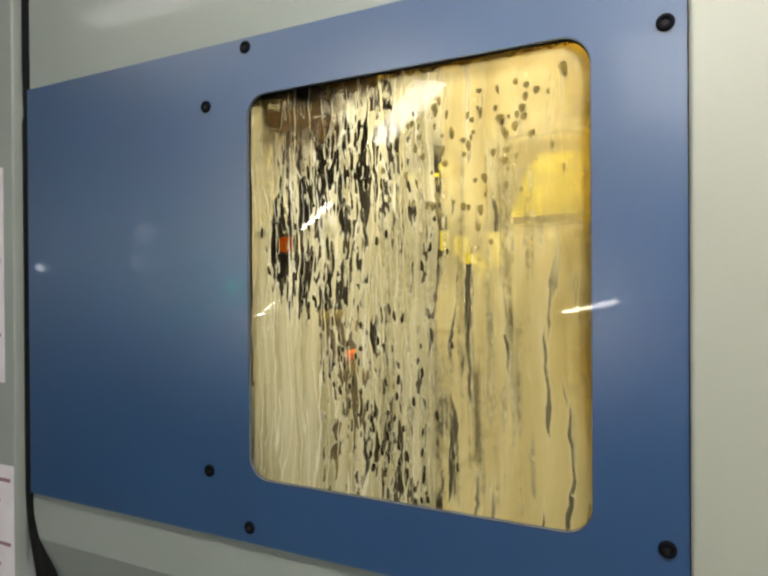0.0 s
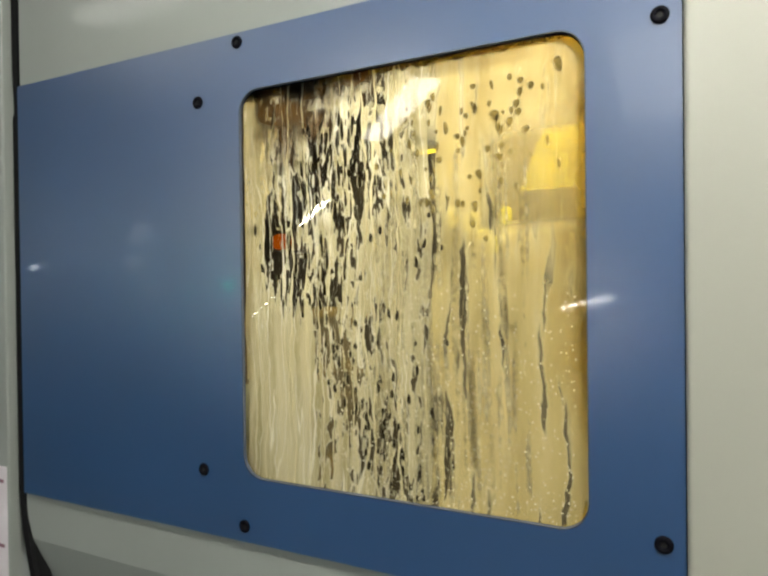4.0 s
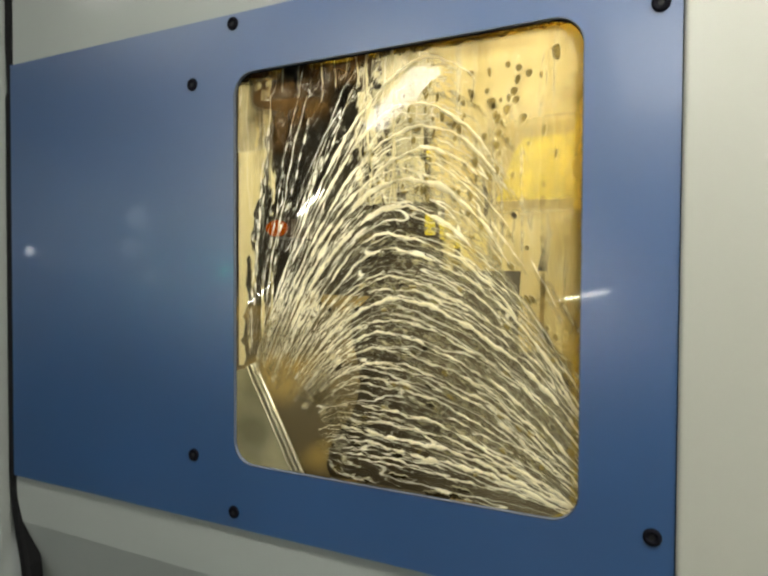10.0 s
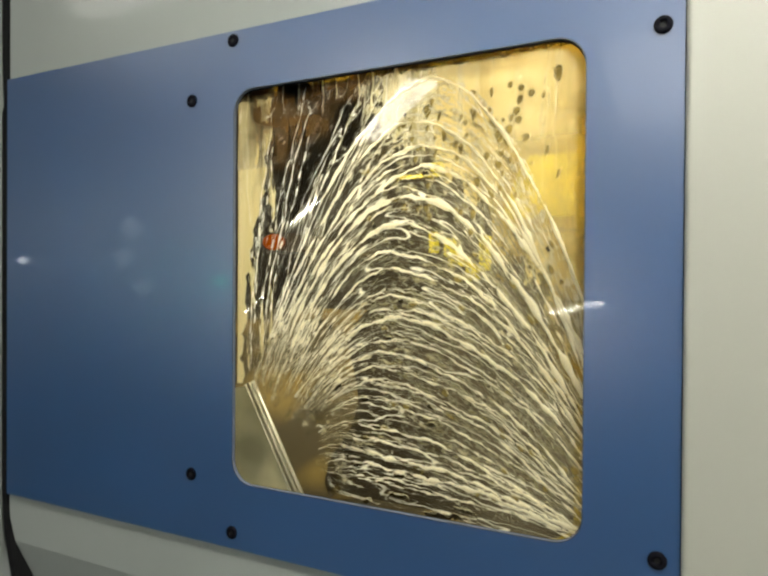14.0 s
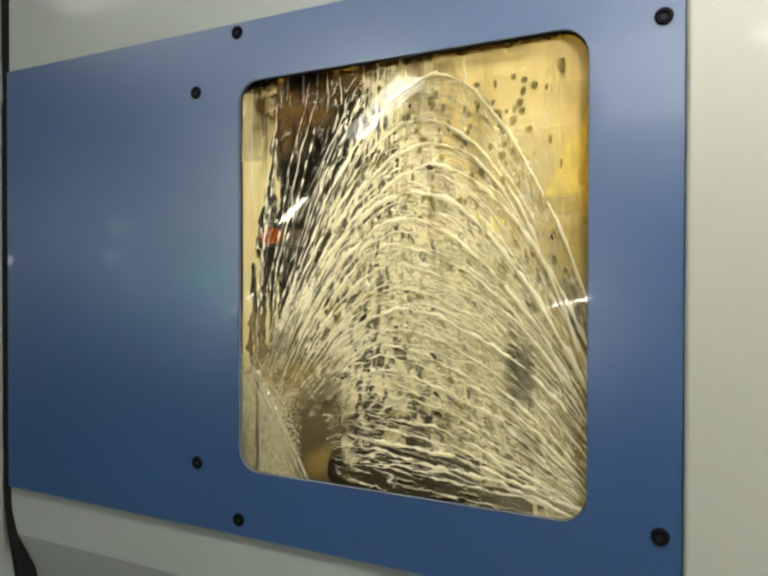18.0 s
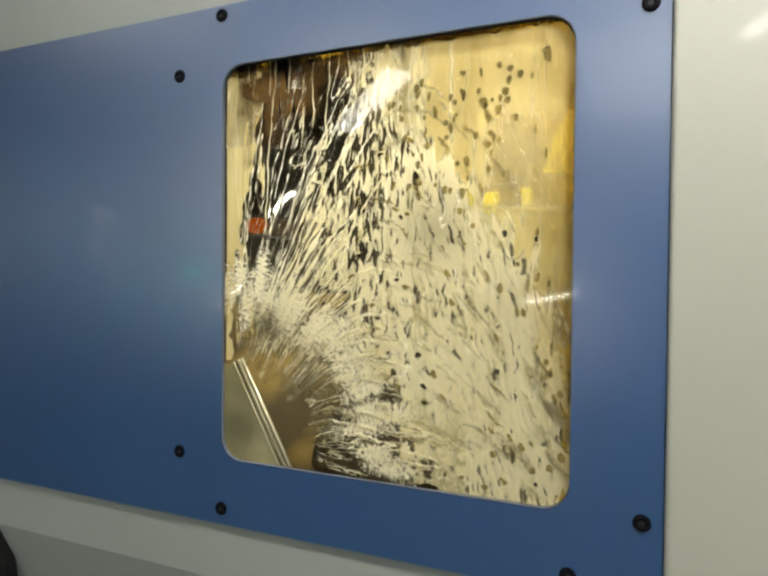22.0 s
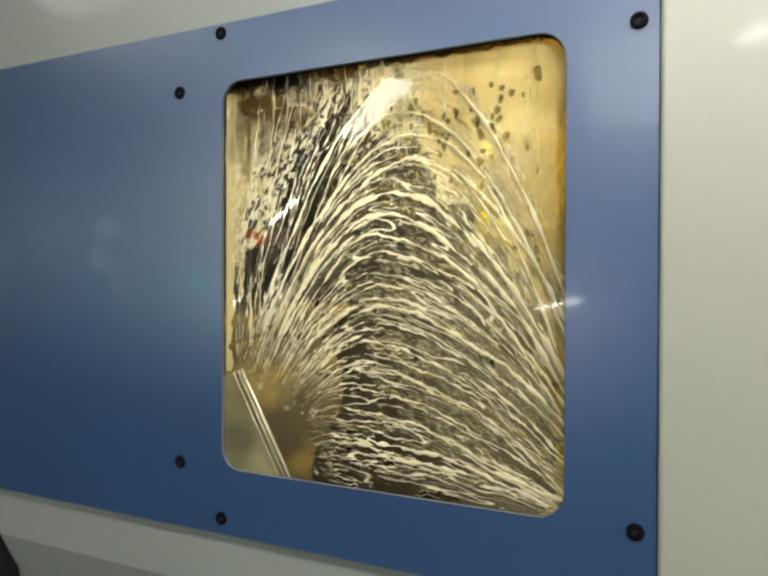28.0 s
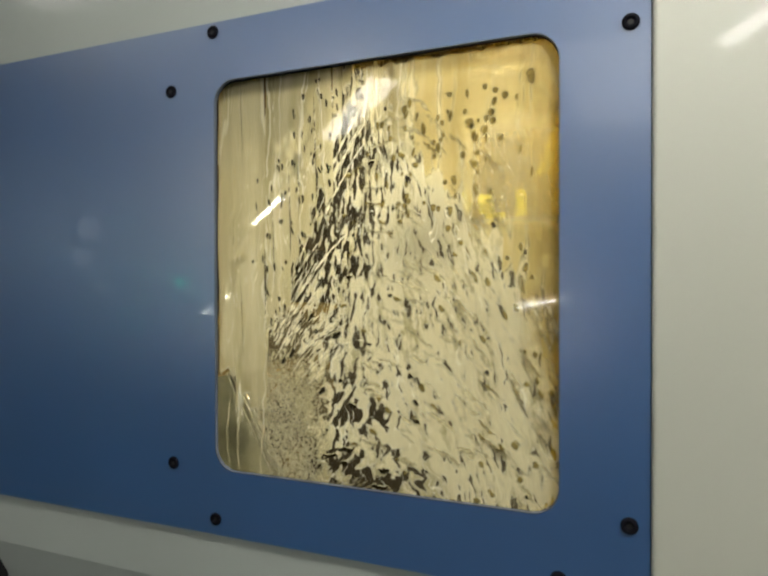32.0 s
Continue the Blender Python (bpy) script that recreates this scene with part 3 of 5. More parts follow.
def rod(p, q, r, material, parent, name):
    p, q = Vector(p), Vector(q)
    bm = bmesh.new()
    bmesh.ops.create_cone(bm, cap_ends=True, segments=12, radius1=r, radius2=r, depth=(q - p).length)
    m = Matrix.Translation((p + q) / 2) @ (q - p).to_track_quat("Z", "Y").to_matrix().to_4x4()
    bmesh.ops.transform(bm, matrix=m, verts=bm.verts)
    return part(name, bm, material, parent, smooth=True)


rod((-0.1545, 0.030, 1.2090), (-0.0930, 0.030, 1.1000), 0.0016, STEEL, defl, "fold_edge")
rod((-0.1590, 0.031, 1.2070), (-0.0995, 0.031, 1.1000), 0.0014, STEEL, defl, "fold_edge")
rod((-0.1650, 0.032, 1.2045), (-0.1075, 0.032, 1.1000), 0.0011, STEEL, defl, "fold_edge")
bm = bmesh.new()
vs = [bm.verts.new(p) for p in ((-0.1545, 0.0335, 1.209), (-0.0925, 0.0335, 1.099), (-0.1075, 0.0335, 1.099), (-0.168, 0.0335, 1.204))]
bm.faces.new(vs)
vs2 = [bm.verts.new(p) for p in ((-0.163, 0.035, 1.203), (-0.107, 0.035, 1.099), (-0.30, 0.05, 1.04), (-0.32, 0.05, 1.17))]
bm.faces.new(vs2)
bmesh.ops.solidify(bm, geom=bm.faces[:], thickness=0.0015)
part("deflector_plate", bm, PLATE, defl, "wet grey-green plate")

bm = bmesh.new()
bm.faces.new([bm.verts.new(p) for p in ((-0.1548, 0.0318, 1.2085), (-0.0933, 0.0318, 1.0995), (-0.1075, 0.0326, 1.0995), (-0.1655, 0.0326, 1.2035))])
bmesh.ops.solidify(bm, geom=bm.faces[:], thickness=0.0008)
part("fold_face", bm, BRUSHED, defl, "dull folded face between the bright edges")

# oily sheets that catch a little light behind the deflector
guard = tagged(empty("way_cover", 0, 0, 0), "oily ochre way cover in folded steps", "way cover")
NI, NJ = 22, 22
v = []
for j in range(NJ):
    for i in range(NI):
        w = j / (NJ - 1)
        x = -0.52 + (0.41 - 0.13 * w ** 3 + 0.02 * math.sin(j * 0.9)) * i / (NI - 1)
        v.append((x, 0.14 + 0.30 * w ** 4 + 0.030 * noise.noise(Vector((x * 9, w * 2, 0))), 0.82 + 0.44 * w))
f = [(j * NI + i, j * NI + i + 1, (j + 1) * NI + i + 1, (j + 1) * NI + i) for j in range(NJ - 1) for i in range(NI - 1)]
mesh_part("cover_sheet", v, f, OCHRE, guard)
boxed("cover_rail", (-0.52, -0.10, 0.52, 0.56, 0.86, 0.91), OCHRE, guard, "rail under the added amber sheet of the cover", 0.01)

beacon = tagged(empty("signal_lamp", 0, 0, 0), "small dim orange lamp inside the machine", "lamp")
bm = bmesh.new()
bmesh.ops.create_uvsphere(bm, u_segments=14, v_segments=8, radius=0.016)
bmesh.ops.scale(bm, vec=(1.35, 0.6, 0.85), verts=bm.verts)
lens = part("lamp_lens", bm, ORANGE, beacon, smooth=True)
lens.location = (-0.391, 0.389, 1.37)
boxed("lamp_base", (-0.415, -0.367, 0.395, 0.80, 1.355, 1.385), DARK_IN, beacon)

nozzle = tagged(empty("coolant_nozzle", -0.0760, 0.055, 1.2331), "small orange coolant nozzle tip behind the pane", "nozzle")
bm = bmesh.new()
bmesh.ops.create_cone(bm, cap_ends=True, segments=14, radius1=0.0075, radius2=0.0035, depth=0.022)
bmesh.ops.rotate(bm, verts=bm.verts, matrix=Matrix.Rotation(radians(68), 3, "Y"))
part("tip", bm, NOZZLE, nozzle, smooth=True)
rod((-0.010, 0, -0.004), (-0.045, 0.02, -0.030), 0.004, BLACK, nozzle, "hose")
work = tagged(empty("work_lamp", 0, 0, 0), "yellowish work lamp glowing inside the machine", "lamp")
boxed("lamp_housing", (-0.20, 0.30, 0.24, 0.48, 1.86, 1.90), DARK_IN, work, "", 0.004)
boxed("lamp_bracket", (0.30, 0.65, 0.34, 0.38, 1.865, 1.89), DARK_IN, work)
boxed("door_lamp_housing", (0.01, 0.19, 0.030, 0.090, 1.592, 1.615), DARK_IN, work, "", 0.003)
# this strip emits light itself to draw the lamp's mirrored glint
boxed("reflector_strip", (0.070, 0.116, 0.050, 0.052, 1.478, 1.487), GLINTGLOW, work, "glowing strip standing in for the lamp's yellow glint")

# added amber sheet behind the window's far edge, coloured for the glow there
screen = tagged(empty("side_screen", 0, 0, 0), "added amber sheet that stands in for the amber glow inside", "screen")
boxed("screen_sheet", (0.02, 0.30, 0.238, 0.241, 1.335, 1.58), HAZE, screen, "", 0.001)
boxed("screen_rail", (0.02, 0.30, 0.232, 0.248, 1.326, 1.335), OCHRE, screen, "rail under the added amber sheet", 0.002)

# yellow guard plate and chuck parts that travel with the slide
slide_rows = [(0, 0.0, 0.0, 0.0), (1.1, 0.002, 0.0, 0.0), (1.8, 0.034, 0.016, 0.0), (3.0, 0.034, 0.016, 0.0), (3.5, 0.024, 0.020, 0.0), (5.5, 0.004, 0.002, 0), (6.5, 0.0, 0.004, 0), (9, -0.004, 0.0, 0), (14.5, 0.0, 0.0, 0), (16.5, 0.030, 0.006, 0),
              (19, 0.036, 0.010, 0), (21.7, 0.042, 0.018, 0), (24, 0.056, 0.012, 0), (28, 0.060, 0.006, 0), (30.8, 0.058, 0.010, 0), (32, 0.050, 0.026, 0)]
gplate = tagged(empty("tool_guard", 0.107, 0.075, 1.386), "bright yellow painted guard plate inside the machine", "guard plate")
bm = bmesh.new()
vs = [bm.verts.new(p) for p in ((-0.030, 0, -0.024), (0.042, 0, -0.024), (0.042, 0, 0.026), (-0.008, 0, 0.026), (-0.018, 0, 0.012))]
bm.faces.new(vs)
bmesh.ops.solidify(bm, geom=bm.faces[:], thickness=0.002)
part("guard_plate", bm, YELLOW, gplate)
boxed("guard_flange", (-0.030, 0.042, -0.006, 0.0, -0.0265, -0.0235), YELLOW, gplate, "bright bottom flange", 0.0005)
chuck = tagged(empty("chuck_jaws", 0.045, 0.062, 1.325), "wet yellow chuck jaws and clamp bar", "chuck")
for x0, x1, z0, z1 in ((0.016, 0.024, -0.010, 0.020), (-0.016, -0.004, 0.002, 0.018), (-0.012, 0.006, -0.006, 0.002), (0.004, 0.014, -0.018, -0.004), (-0.030, -0.024, 0.006, 0.024)):
    boxed("jaw", (x0, x1, -0.004, 0.008, z0, z1), YELLOW, chuck, "", 0.0012)
bar = tagged(empty("clamp_bar", 0.015, 0.062, 1.402), "thin yellow clamp bar", "clamp bar")
boxed("bar", (-0.034, 0.012, -0.002, 0.004, -0.0035, -0.0010), YELLOW, bar, "", 0.0006)
boxed("bar_end", (0.000, 0.014, -0.003, 0.004, 0.001, 0.008), YELLOW, bar, "", 0.0012)

# ---- the hall behind the camera ----
boxed("floor", (-12, 6, -16, 2, -0.1, 0.0), HALLFLOOR)
boxed("ceiling", (-12, 6, -16, 2, 3.4, 3.5), HALLCEIL)
boxed("wall_south", (-12, 6, -16.1, -16, 0, 3.4), HALLWALL)
boxed("wall_north", (-12, 6, 2, 2.1, 0, 3.4), HALLWALL)
boxed("wall_west", (-12.1, -12, -16, 2, 0, 3.4), HALLWALL)
boxed("wall_east", (6, 6.1, -16, 2, 0, 3.4), HALLWALL)
for ob in bpy.data.objects:
    if ob.name.split("_")[0] in ("floor", "ceiling", "wall"):
        tagged(ob, kind="structure")


def batten(p, q, width, light):
    """A ceiling batten light between two ends, hung on two rods."""
    p, q = Vector(p), Vector(q)
    th = empty("ceiling_light", *((p + q) / 2))
    tagged(th, "long white batten light hung from the ceiling, some of them added", "ceiling light", "ceiling lights")
    d = (q - p)
    th.rotation_euler = (0, 0, math.atan2(d.y, d.x))
    L = d.length
    boxed("diffuser", (-L / 2, L / 2, -width / 2, width / 2, -0.02, 0.02), light, th, "", 0.015)
    boxed("housing", (-L / 2, L / 2, -width * 0.55, width * 0.55, 0.022, 0.07), HALLCEIL, th)
    for s in (-0.3, 0.3):
        boxed("hanger", (L * s - 0.005, L * s + 0.005, -0.005, 0.005, 0.07, 3.4 - p.z), HALLCEIL, th)
    return th


batten((-2.95, -5.63, 2.9), (-1.64, -4.06, 2.9), 0.25, MAIN)
batten((-9.5, -13.8, 2.9), (-6.1, -9.67, 2.9), 0.14, TUBE)
batten((-0.93, -3.84, 3.3), (-0.70, -3.40, 3.3), 0.15, DIM)
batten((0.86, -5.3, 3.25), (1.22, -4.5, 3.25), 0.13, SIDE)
# added broad light whose reflection lifts the panel beside the window
batten((0.0, -6.4, 2.95), (0.05, -4.0, 2.95), 0.70, BROAD_FILL)
# battens added as bodies for the fill lamps
for lx, ly, lz, w in FILL_LAMPS:
    batten((lx - 0.55, ly, lz + 0.03), (lx + 0.55, ly, lz + 0.03), 0.17, DIM)

cab = tagged(empty("facing_machine", 0, 0, 0), "grey machine cabinet across the aisle with small lamps", "machine")
boxed("cabinet_body", (-5.3, 0.6, -4.2, -3.06, 0.0, 1.60), CABINET, cab, "", 0.02)
for (x0, z0), (x1, z1) in (((-2.561, 1.075), (-2.505, 1.112)), ((-2.465, 1.139), (-2.355, 1.214)), ((-0.430, 1.145), (-0.157, 1.208))):
    rod((x0, -3.0, z0), (x1, -3.0, z1), 0.009, STRIP, cab, "strip_lamp")
    rod(((x0 + x1) / 2, -3.0, (z0 + z1) / 2), ((x0 + x1) / 2, -3.08, (z0 + z1) / 2), 0.01, CABINET, cab, "lamp_arm")
for x, z, r, m in ((-3.63, 1.72, 0.085, SPOT), (-3.71, 1.486, 0.07, SPOT), (-3.505, 1.258, 0.06, SPOT), (-4.94, 1.475, 0.035, BRIGHT), (-2.77, 1.30, 0.040, TEAL)):
    bm = bmesh.new()
    bmesh.ops.create_uvsphere(bm, u_segments=12, v_segments=8, radius=r)
    bmesh.ops.translate(bm, verts=bm.verts, vec=(x, -3.0, z))
    part("round_lamp", bm, m, cab, smooth=True)
boxed("lamp_mast", (-3.66, -3.60, -3.10, -3.062, 1.55, 1.70), CABINET, cab)

# ---- coolant on the pane ----
rng = random.Random(7)
ON1, OFF1, ON2, OFF2 = 6.62, 17.4, 21.62, 30.42    # the jet runs between these times
C0 = np.array((-0.140, -0.165))                    # the jet's foot; the cleared patch round it has radius R0
R0 = 0.088
film = None
KEYED = []                                          # (piece, rows), keyed at the end in motions()

T_CZ = (-0.178, -0.150, -0.134, -0.10, -0.05, 0.011, 0.06, 0.105, 0.16, 0.20)
T_CX = (-0.045, -0.045, -0.040, -0.030, -0.006, 0.001, 0.003, 0.020, 0.027, 0.050)
T_FALL = (0.25, 0.7, 1.1, 2.0, 3.4, 4.5, 6.5, 9.2, 12.0, 13.0)
T_PHI = (-3, 8, 20, 32, 47, 62, 72, 80, 86, 88)


class Path:
    """A line of flow on the pane, by distance from its start."""

    def __init__(self, pts):
        self.p = np.array(pts)
        d = np.linalg.norm(np.diff(self.p, axis=0), axis=1)
        self.s = np.concatenate(([0], np.cumsum(d)))
        self.length = self.s[-1]
        e = self.p[3] - self.p[0]
        self.e0 = e / np.linalg.norm(e)

    def at(self, d):
        if d < 0:
            return self.p[0] + d * self.e0
        return np.array((np.interp(d, self.s, self.p[:, 0]), np.interp(d, self.s, self.p[:, 1])))


def arc_path(cz):
    """From the cleared patch up over the crest at height cz and down to the far edge."""
    cx, fall, phi = np.interp(cz, T_CZ, T_CX) + rng.gauss(0, 0.004), np.interp(cz, T_CZ, T_FALL) * rng.uniform(0.93, 1.07), radians(np.interp(cz, T_CZ, T_PHI))
    r = R0 * rng.uniform(0.84, 1.15)
    p0 = C0 + r * np.array((math.cos(phi), math.sin(phi)))
    cx = max(cx, p0[0] + 0.004)
    ph = [rng.uniform(0, 6.28) for _ in range(4)]
    out = []
    for i in range(160):
        x = p0[0] + (0.170 - p0[0]) * (i / 159) ** 1.25
        if x < cx:
            z = cz - (cz - p0[1]) * ((cx - x) / (cx - p0[0])) ** 1.75
        else:
            z = cz - fall * (x - cx) ** 2
        z += 0.0015 * math.sin(x * 60 + ph[0]) + 0.0007 * math.sin(x * 190 + ph[1]) + 0.0005 * math.sin(x * 520 + ph[2]) + 0.0004 * math.sin(x * 1100 + ph[3])
        out.append((x, z))
        if z < -0.20:
            break
    return Path(out)


def steep_path(x0, xt):
    ph = [rng.uniform(0, 6.28) for _ in range(3)]
    out = []
    for i in range(90):
        s = i / 89
        z = -0.078 + 0.262 * s
        x = x0 + (xt - x0) * s ** 1.45 + 0.0010 * math.sin(z * 60 + ph[0]) + 0.0006 * math.sin(z * 190 + ph[1])
        out.append((x, z))
    return Path(out)


def ribbon(name, pts, widths, material, parent, y, dome=0.55, label="", rim=None):
    """A rounded bead of coolant along pts, its start at the origin; widths are full widths."""
    pts = np.array(pts)
    o = pts[0]
    t = np.gradient(pts, axis=0)
    t /= np.linalg.norm(t, axis=1)[:, None] + 1e-9
    nrm = np.stack((-t[:, 1], t[:, 0]), 1)
    v, f = [], []
    for p, n, w in zip(pts - o, nrm, widths):
        for a, h in ((-0.5, 0.0), (-0.28, 0.8), (0.0, 1.0), (0.28, 0.8), (0.5, 0.0)):
            q = p + n * a * w
            v.append((q[0], -h * w * 0.5 * dome, q[1]))
    for i in range(len(pts) - 1):
        for k in range(4):
            a = i * 5 + k
            f.append((a, a + 1, a + 6, a + 5))
    nf = len(f)
    if rim:
        k0 = len(v)
        for p, n, w in zip(pts - o, nrm, widths):
            for a in (-0.5, 0.5):
                q = p + n * a * (w + 0.0011) + np.array((-0.00015, -0.00035))
                v.append((q[0], 0.00012, q[1]))
        for i in range(len(pts) - 1):
            a = k0 + 2 * i
            f.append((a, a + 1, a + 3, a + 2))
    ob = mesh_part(name, v, f, material, parent, label)
    if rim:
        ob.data.materials.append(rim)
        for poly in ob.data.polygons[nf:]:
            poly.material_index = 1
    ob.location = (o[0], y, o[1])
    return ob


def bead_widths(n, w, taper0=0.5, taper1=0.4, beads=0.0, rough=0.22):
    out = []
    a, b, c = rng.uniform(0, 6.28), rng.uniform(0, 6.28), rng.uniform(0.7, 1.3)
    for i in range(n):
        s = i / (n - 1)
        k = 1 + rough * math.sin(s * 17 * c + a) + rough * 0.7 * math.sin(s * 41 * c + b) + rng.uniform(-0.5, 0.5) * rough
        if beads:
            k *= max(0.12, 1 - beads + beads * (math.sin(s * n * 0.9 + a) > rng.uniform(-0.3, 0.5)) * 1.6)
        k *= min(1, taper0 + (1 - taper0) * s / (0.12 if taper0 > 0.3 else 0.85), taper1 + (1 - taper1) * (1 - s) / 0.12)
        out.append(w * max(0.12, k))
    return out


def travel(d, k):
    """Seconds after the jet starts until its front has gone d along a line."""
    return 0.06 if d <= 0 else 0.06 + k * (0.35 * d / 0.1 + 0.85 * (d / 0.25) ** 2.2)


def chord(path, a, b):
    p, q = path.at(a), path.at(b)
    return p, math.atan2(q[1] - p[1], q[0] - p[0])


def rides(ob, path, s0, s1, y, fate, jit=0.0006):
    """Key a piece that lies on path from s0 to s1: it comes with the jet's front, trembles while the jet runs, and drains when it stops."""
    home, ang0 = chord(path, s0, s1)
    L = s1 - s0

    def at_lead(lead):
        p, a = chord(path, lead - L, lead)
        return p[0], p[1], max(-0.5, min(0.5, a - ang0))

    rows = []

    def put(t, x, z, a, back=0.0):
        if not rows or t > rows[-1][0] + 0.05:
            rows.append((t, pose(x, y + back, z, 0, -math.degrees(a), 0)))

    def hold(t0, t1, x, z, a):
        t = t0
        while t < t1:
            put(t, x + rng.gauss(0, jit), z + rng.gauss(0, jit), a + rng.gauss(0, 0.008))
            t += rng.uniform(0.8, 1.5)

    hid = (at_lead(s1)[0] + 0.02, 0.55 if home[0] < -0.08 else -0.55, 0.0, 0.40)
    put(0, *hid)
    put(ON1 - 0.12, *hid)

    def come(t_on, k):
        first = t_on + travel(s1 * (0.75 if s0 < 0.1 else 0.88), k)
        put(first - 0.27, *hid)
        put(first - 0.20, *at_lead(s1), 0.1)
        put(first, *at_lead(s1))

    come(ON1, 1.0)
    hold(ON1 + travel(s1, 1.0) + 0.6, OFF1 - 0.2, home[0], home[1], 0.0)
    put(OFF1, home[0], home[1], 0.0)
    dx, dz, da = rng.gauss(0, 0.003), rng.gauss(0, 0.003), rng.gauss(0, 0.02)
    if fate == "fall":
        down = -0.20 - home[1] - L
        put(OFF1 + rng.uniform(0.6, 0.8), home[0] + 0.001, home[1] + down * 0.02, -0.02)
        put(OFF1 + rng.uniform(1.1, 1.7), home[0] + 0.004, home[1] + down, -0.1, 0.1)
        put(ON2 - 0.25, home[0] + 0.004, home[1] + down, -0.1, 0.1)
        put(ON2 - 0.12, *hid)
        come(ON2, 0.75)
    else:
        turn = fate * rng.uniform(0.7, 1.2)
        sink = rng.uniform(0.006, 0.016)
        put(OFF1 + 1.4, home[0] + 0.3 * L * (1 - math.cos(turn)), home[1] - sink * 0.5, turn * 0.7)
        put(ON2, home[0] + 0.5 * L * (1 - math.cos(turn)), home[1] - sink * 1.6, turn)
        put(ON2 + travel(s1, 0.75), home[0] + dx, home[1] + dz, da)
    hold(ON2 + travel(s1, 0.75) + 0.5, OFF2 - 0.2, home[0] + dx, home[1] + dz, da)
    put(OFF2, home[0] + dx, home[1] + dz, da)
    if fate == "fall":
        put(OFF2 + rng.uniform(0.62, 0.8), home[0] + 0.001, home[1] - 0.006, -0.02)
        put(OFF2 + rng.uniform(1.1, 1.55), home[0] + 0.004, -0.20 - L, -0.1, 0.1)
        put(32.0, home[0] + 0.004, -0.20 - L, -0.1, 0.1)
    else:
        turn = fate * rng.uniform(0.4, 0.8)
        put(32.0, home[0] + dx, home[1] + dz - rng.uniform(0.008, 0.016), da + turn)
    KEYED.append((ob, rows))


spray = tagged(empty("coolant_spray", 0, 0, ZC), "milky coolant strands fanning over the pane from a jet", "coolant spray")
Y_ARC, Y_FINE, Y_GAP, Y_FILM, Y_RUN, Y_SLIT, Y_CURTAIN = 0.0092, 0.0095, 0.00955, 0.0108, 0.0100, 0.0081, 0.0085


def fate_of(path, s0, s1, lost=0.0):
    if s0 < 0.03 or rng.random() < lost or path.at((s0 + s1) / 2)[0] > -0.045:
        return "fall"
    x = path.at((s0 + s1) / 2)[0]
    return -0.55 if x > 0.05 else (-0.18 if x > -0.02 else -0.04)


def lay_strand(path, cuts, w, y, name, beads=0.0, label="", rough=0.36, lost=0.0, stay=False):
    for a, b in zip(cuts, cuts[1:]):
        a, b = max(0, a - 0.004), min(path.length, b + 0.004)
        n = max(8, int((b - a) / 0.0022))
        pts = [path.at(a + (b - a) * i / (n - 1)) for i in range(n)]
        ob = ribbon(name, pts, bead_widths(n, w, taper0=0.12 if a < 0.004 else 0.5, beads=beads, rough=rough), STRAND, spray, y, label=label)
        rides(ob, path, a, b, y, -0.03 if stay and a > 0.05 else fate_of(path, a, b, lost))


def thirds(L):
    """Where a line of that length is cut into three."""
    return (0, L * rng.uniform(0.24, 0.32), L * rng.uniform(0.58, 0.70), L)




def even_path(c):
    """The fan's family of lines without accidents: c below 0.17 is the crest's height, above that the steep lines of the dark side."""
    if c <= 0.17:
        cx, fall, phi = np.interp(c, T_CZ, T_CX), np.interp(c, T_CZ, T_FALL), radians(np.interp(c, T_CZ, T_PHI))
        p0 = C0 + R0 * 0.93 * np.array((math.cos(phi), math.sin(phi)))
        cx = max(cx, p0[0] + 0.004)
        out = []
        for i in range(120):
            x = p0[0] + (0.165 - p0[0]) * (i / 119) ** 1.25
            zz = cz_rise(c, cx, p0, x) if x < cx else c - fall * (x - cx) ** 2
            out.append((x, zz))
            if zz < -0.192:
                break
        return Path(out)
    k = 1 - (c - 0.17) / 0.13
    x0, xt = -0.147 + 0.012 * k, -0.134 + 0.150 * k
    return Path([(x0 + (xt - x0) * (i / 79) ** 1.45, -0.078 + 0.264 * i / 79) for i in range(80)])


def cz_rise(c, cx, p0, x):
    return c - (c - p0[1]) * ((cx - x) / (cx - p0[0])) ** 1.75


def clear_at(x, z):
    """How far the film lets the parts behind it show."""
    g = 0.82 * max(0, min(1, (x - 0.072) / 0.02)) * max(0, min(1, (z - 0.035) / 0.012)) * max(0, min(1, (0.135 - z) / 0.03)) + 0.34 * math.exp(-((x - 0.015) / 0.03) ** 2 - ((z - 0.102) / 0.012) ** 2)
    return min(0.86, g + 0.46 * math.exp(-((x - 0.045) / 0.035) ** 2 - ((z - 0.025) / 0.03) ** 2) + 0.25 * math.exp(-((z - 0.175) / 0.015) ** 2) * (x > 0.02))


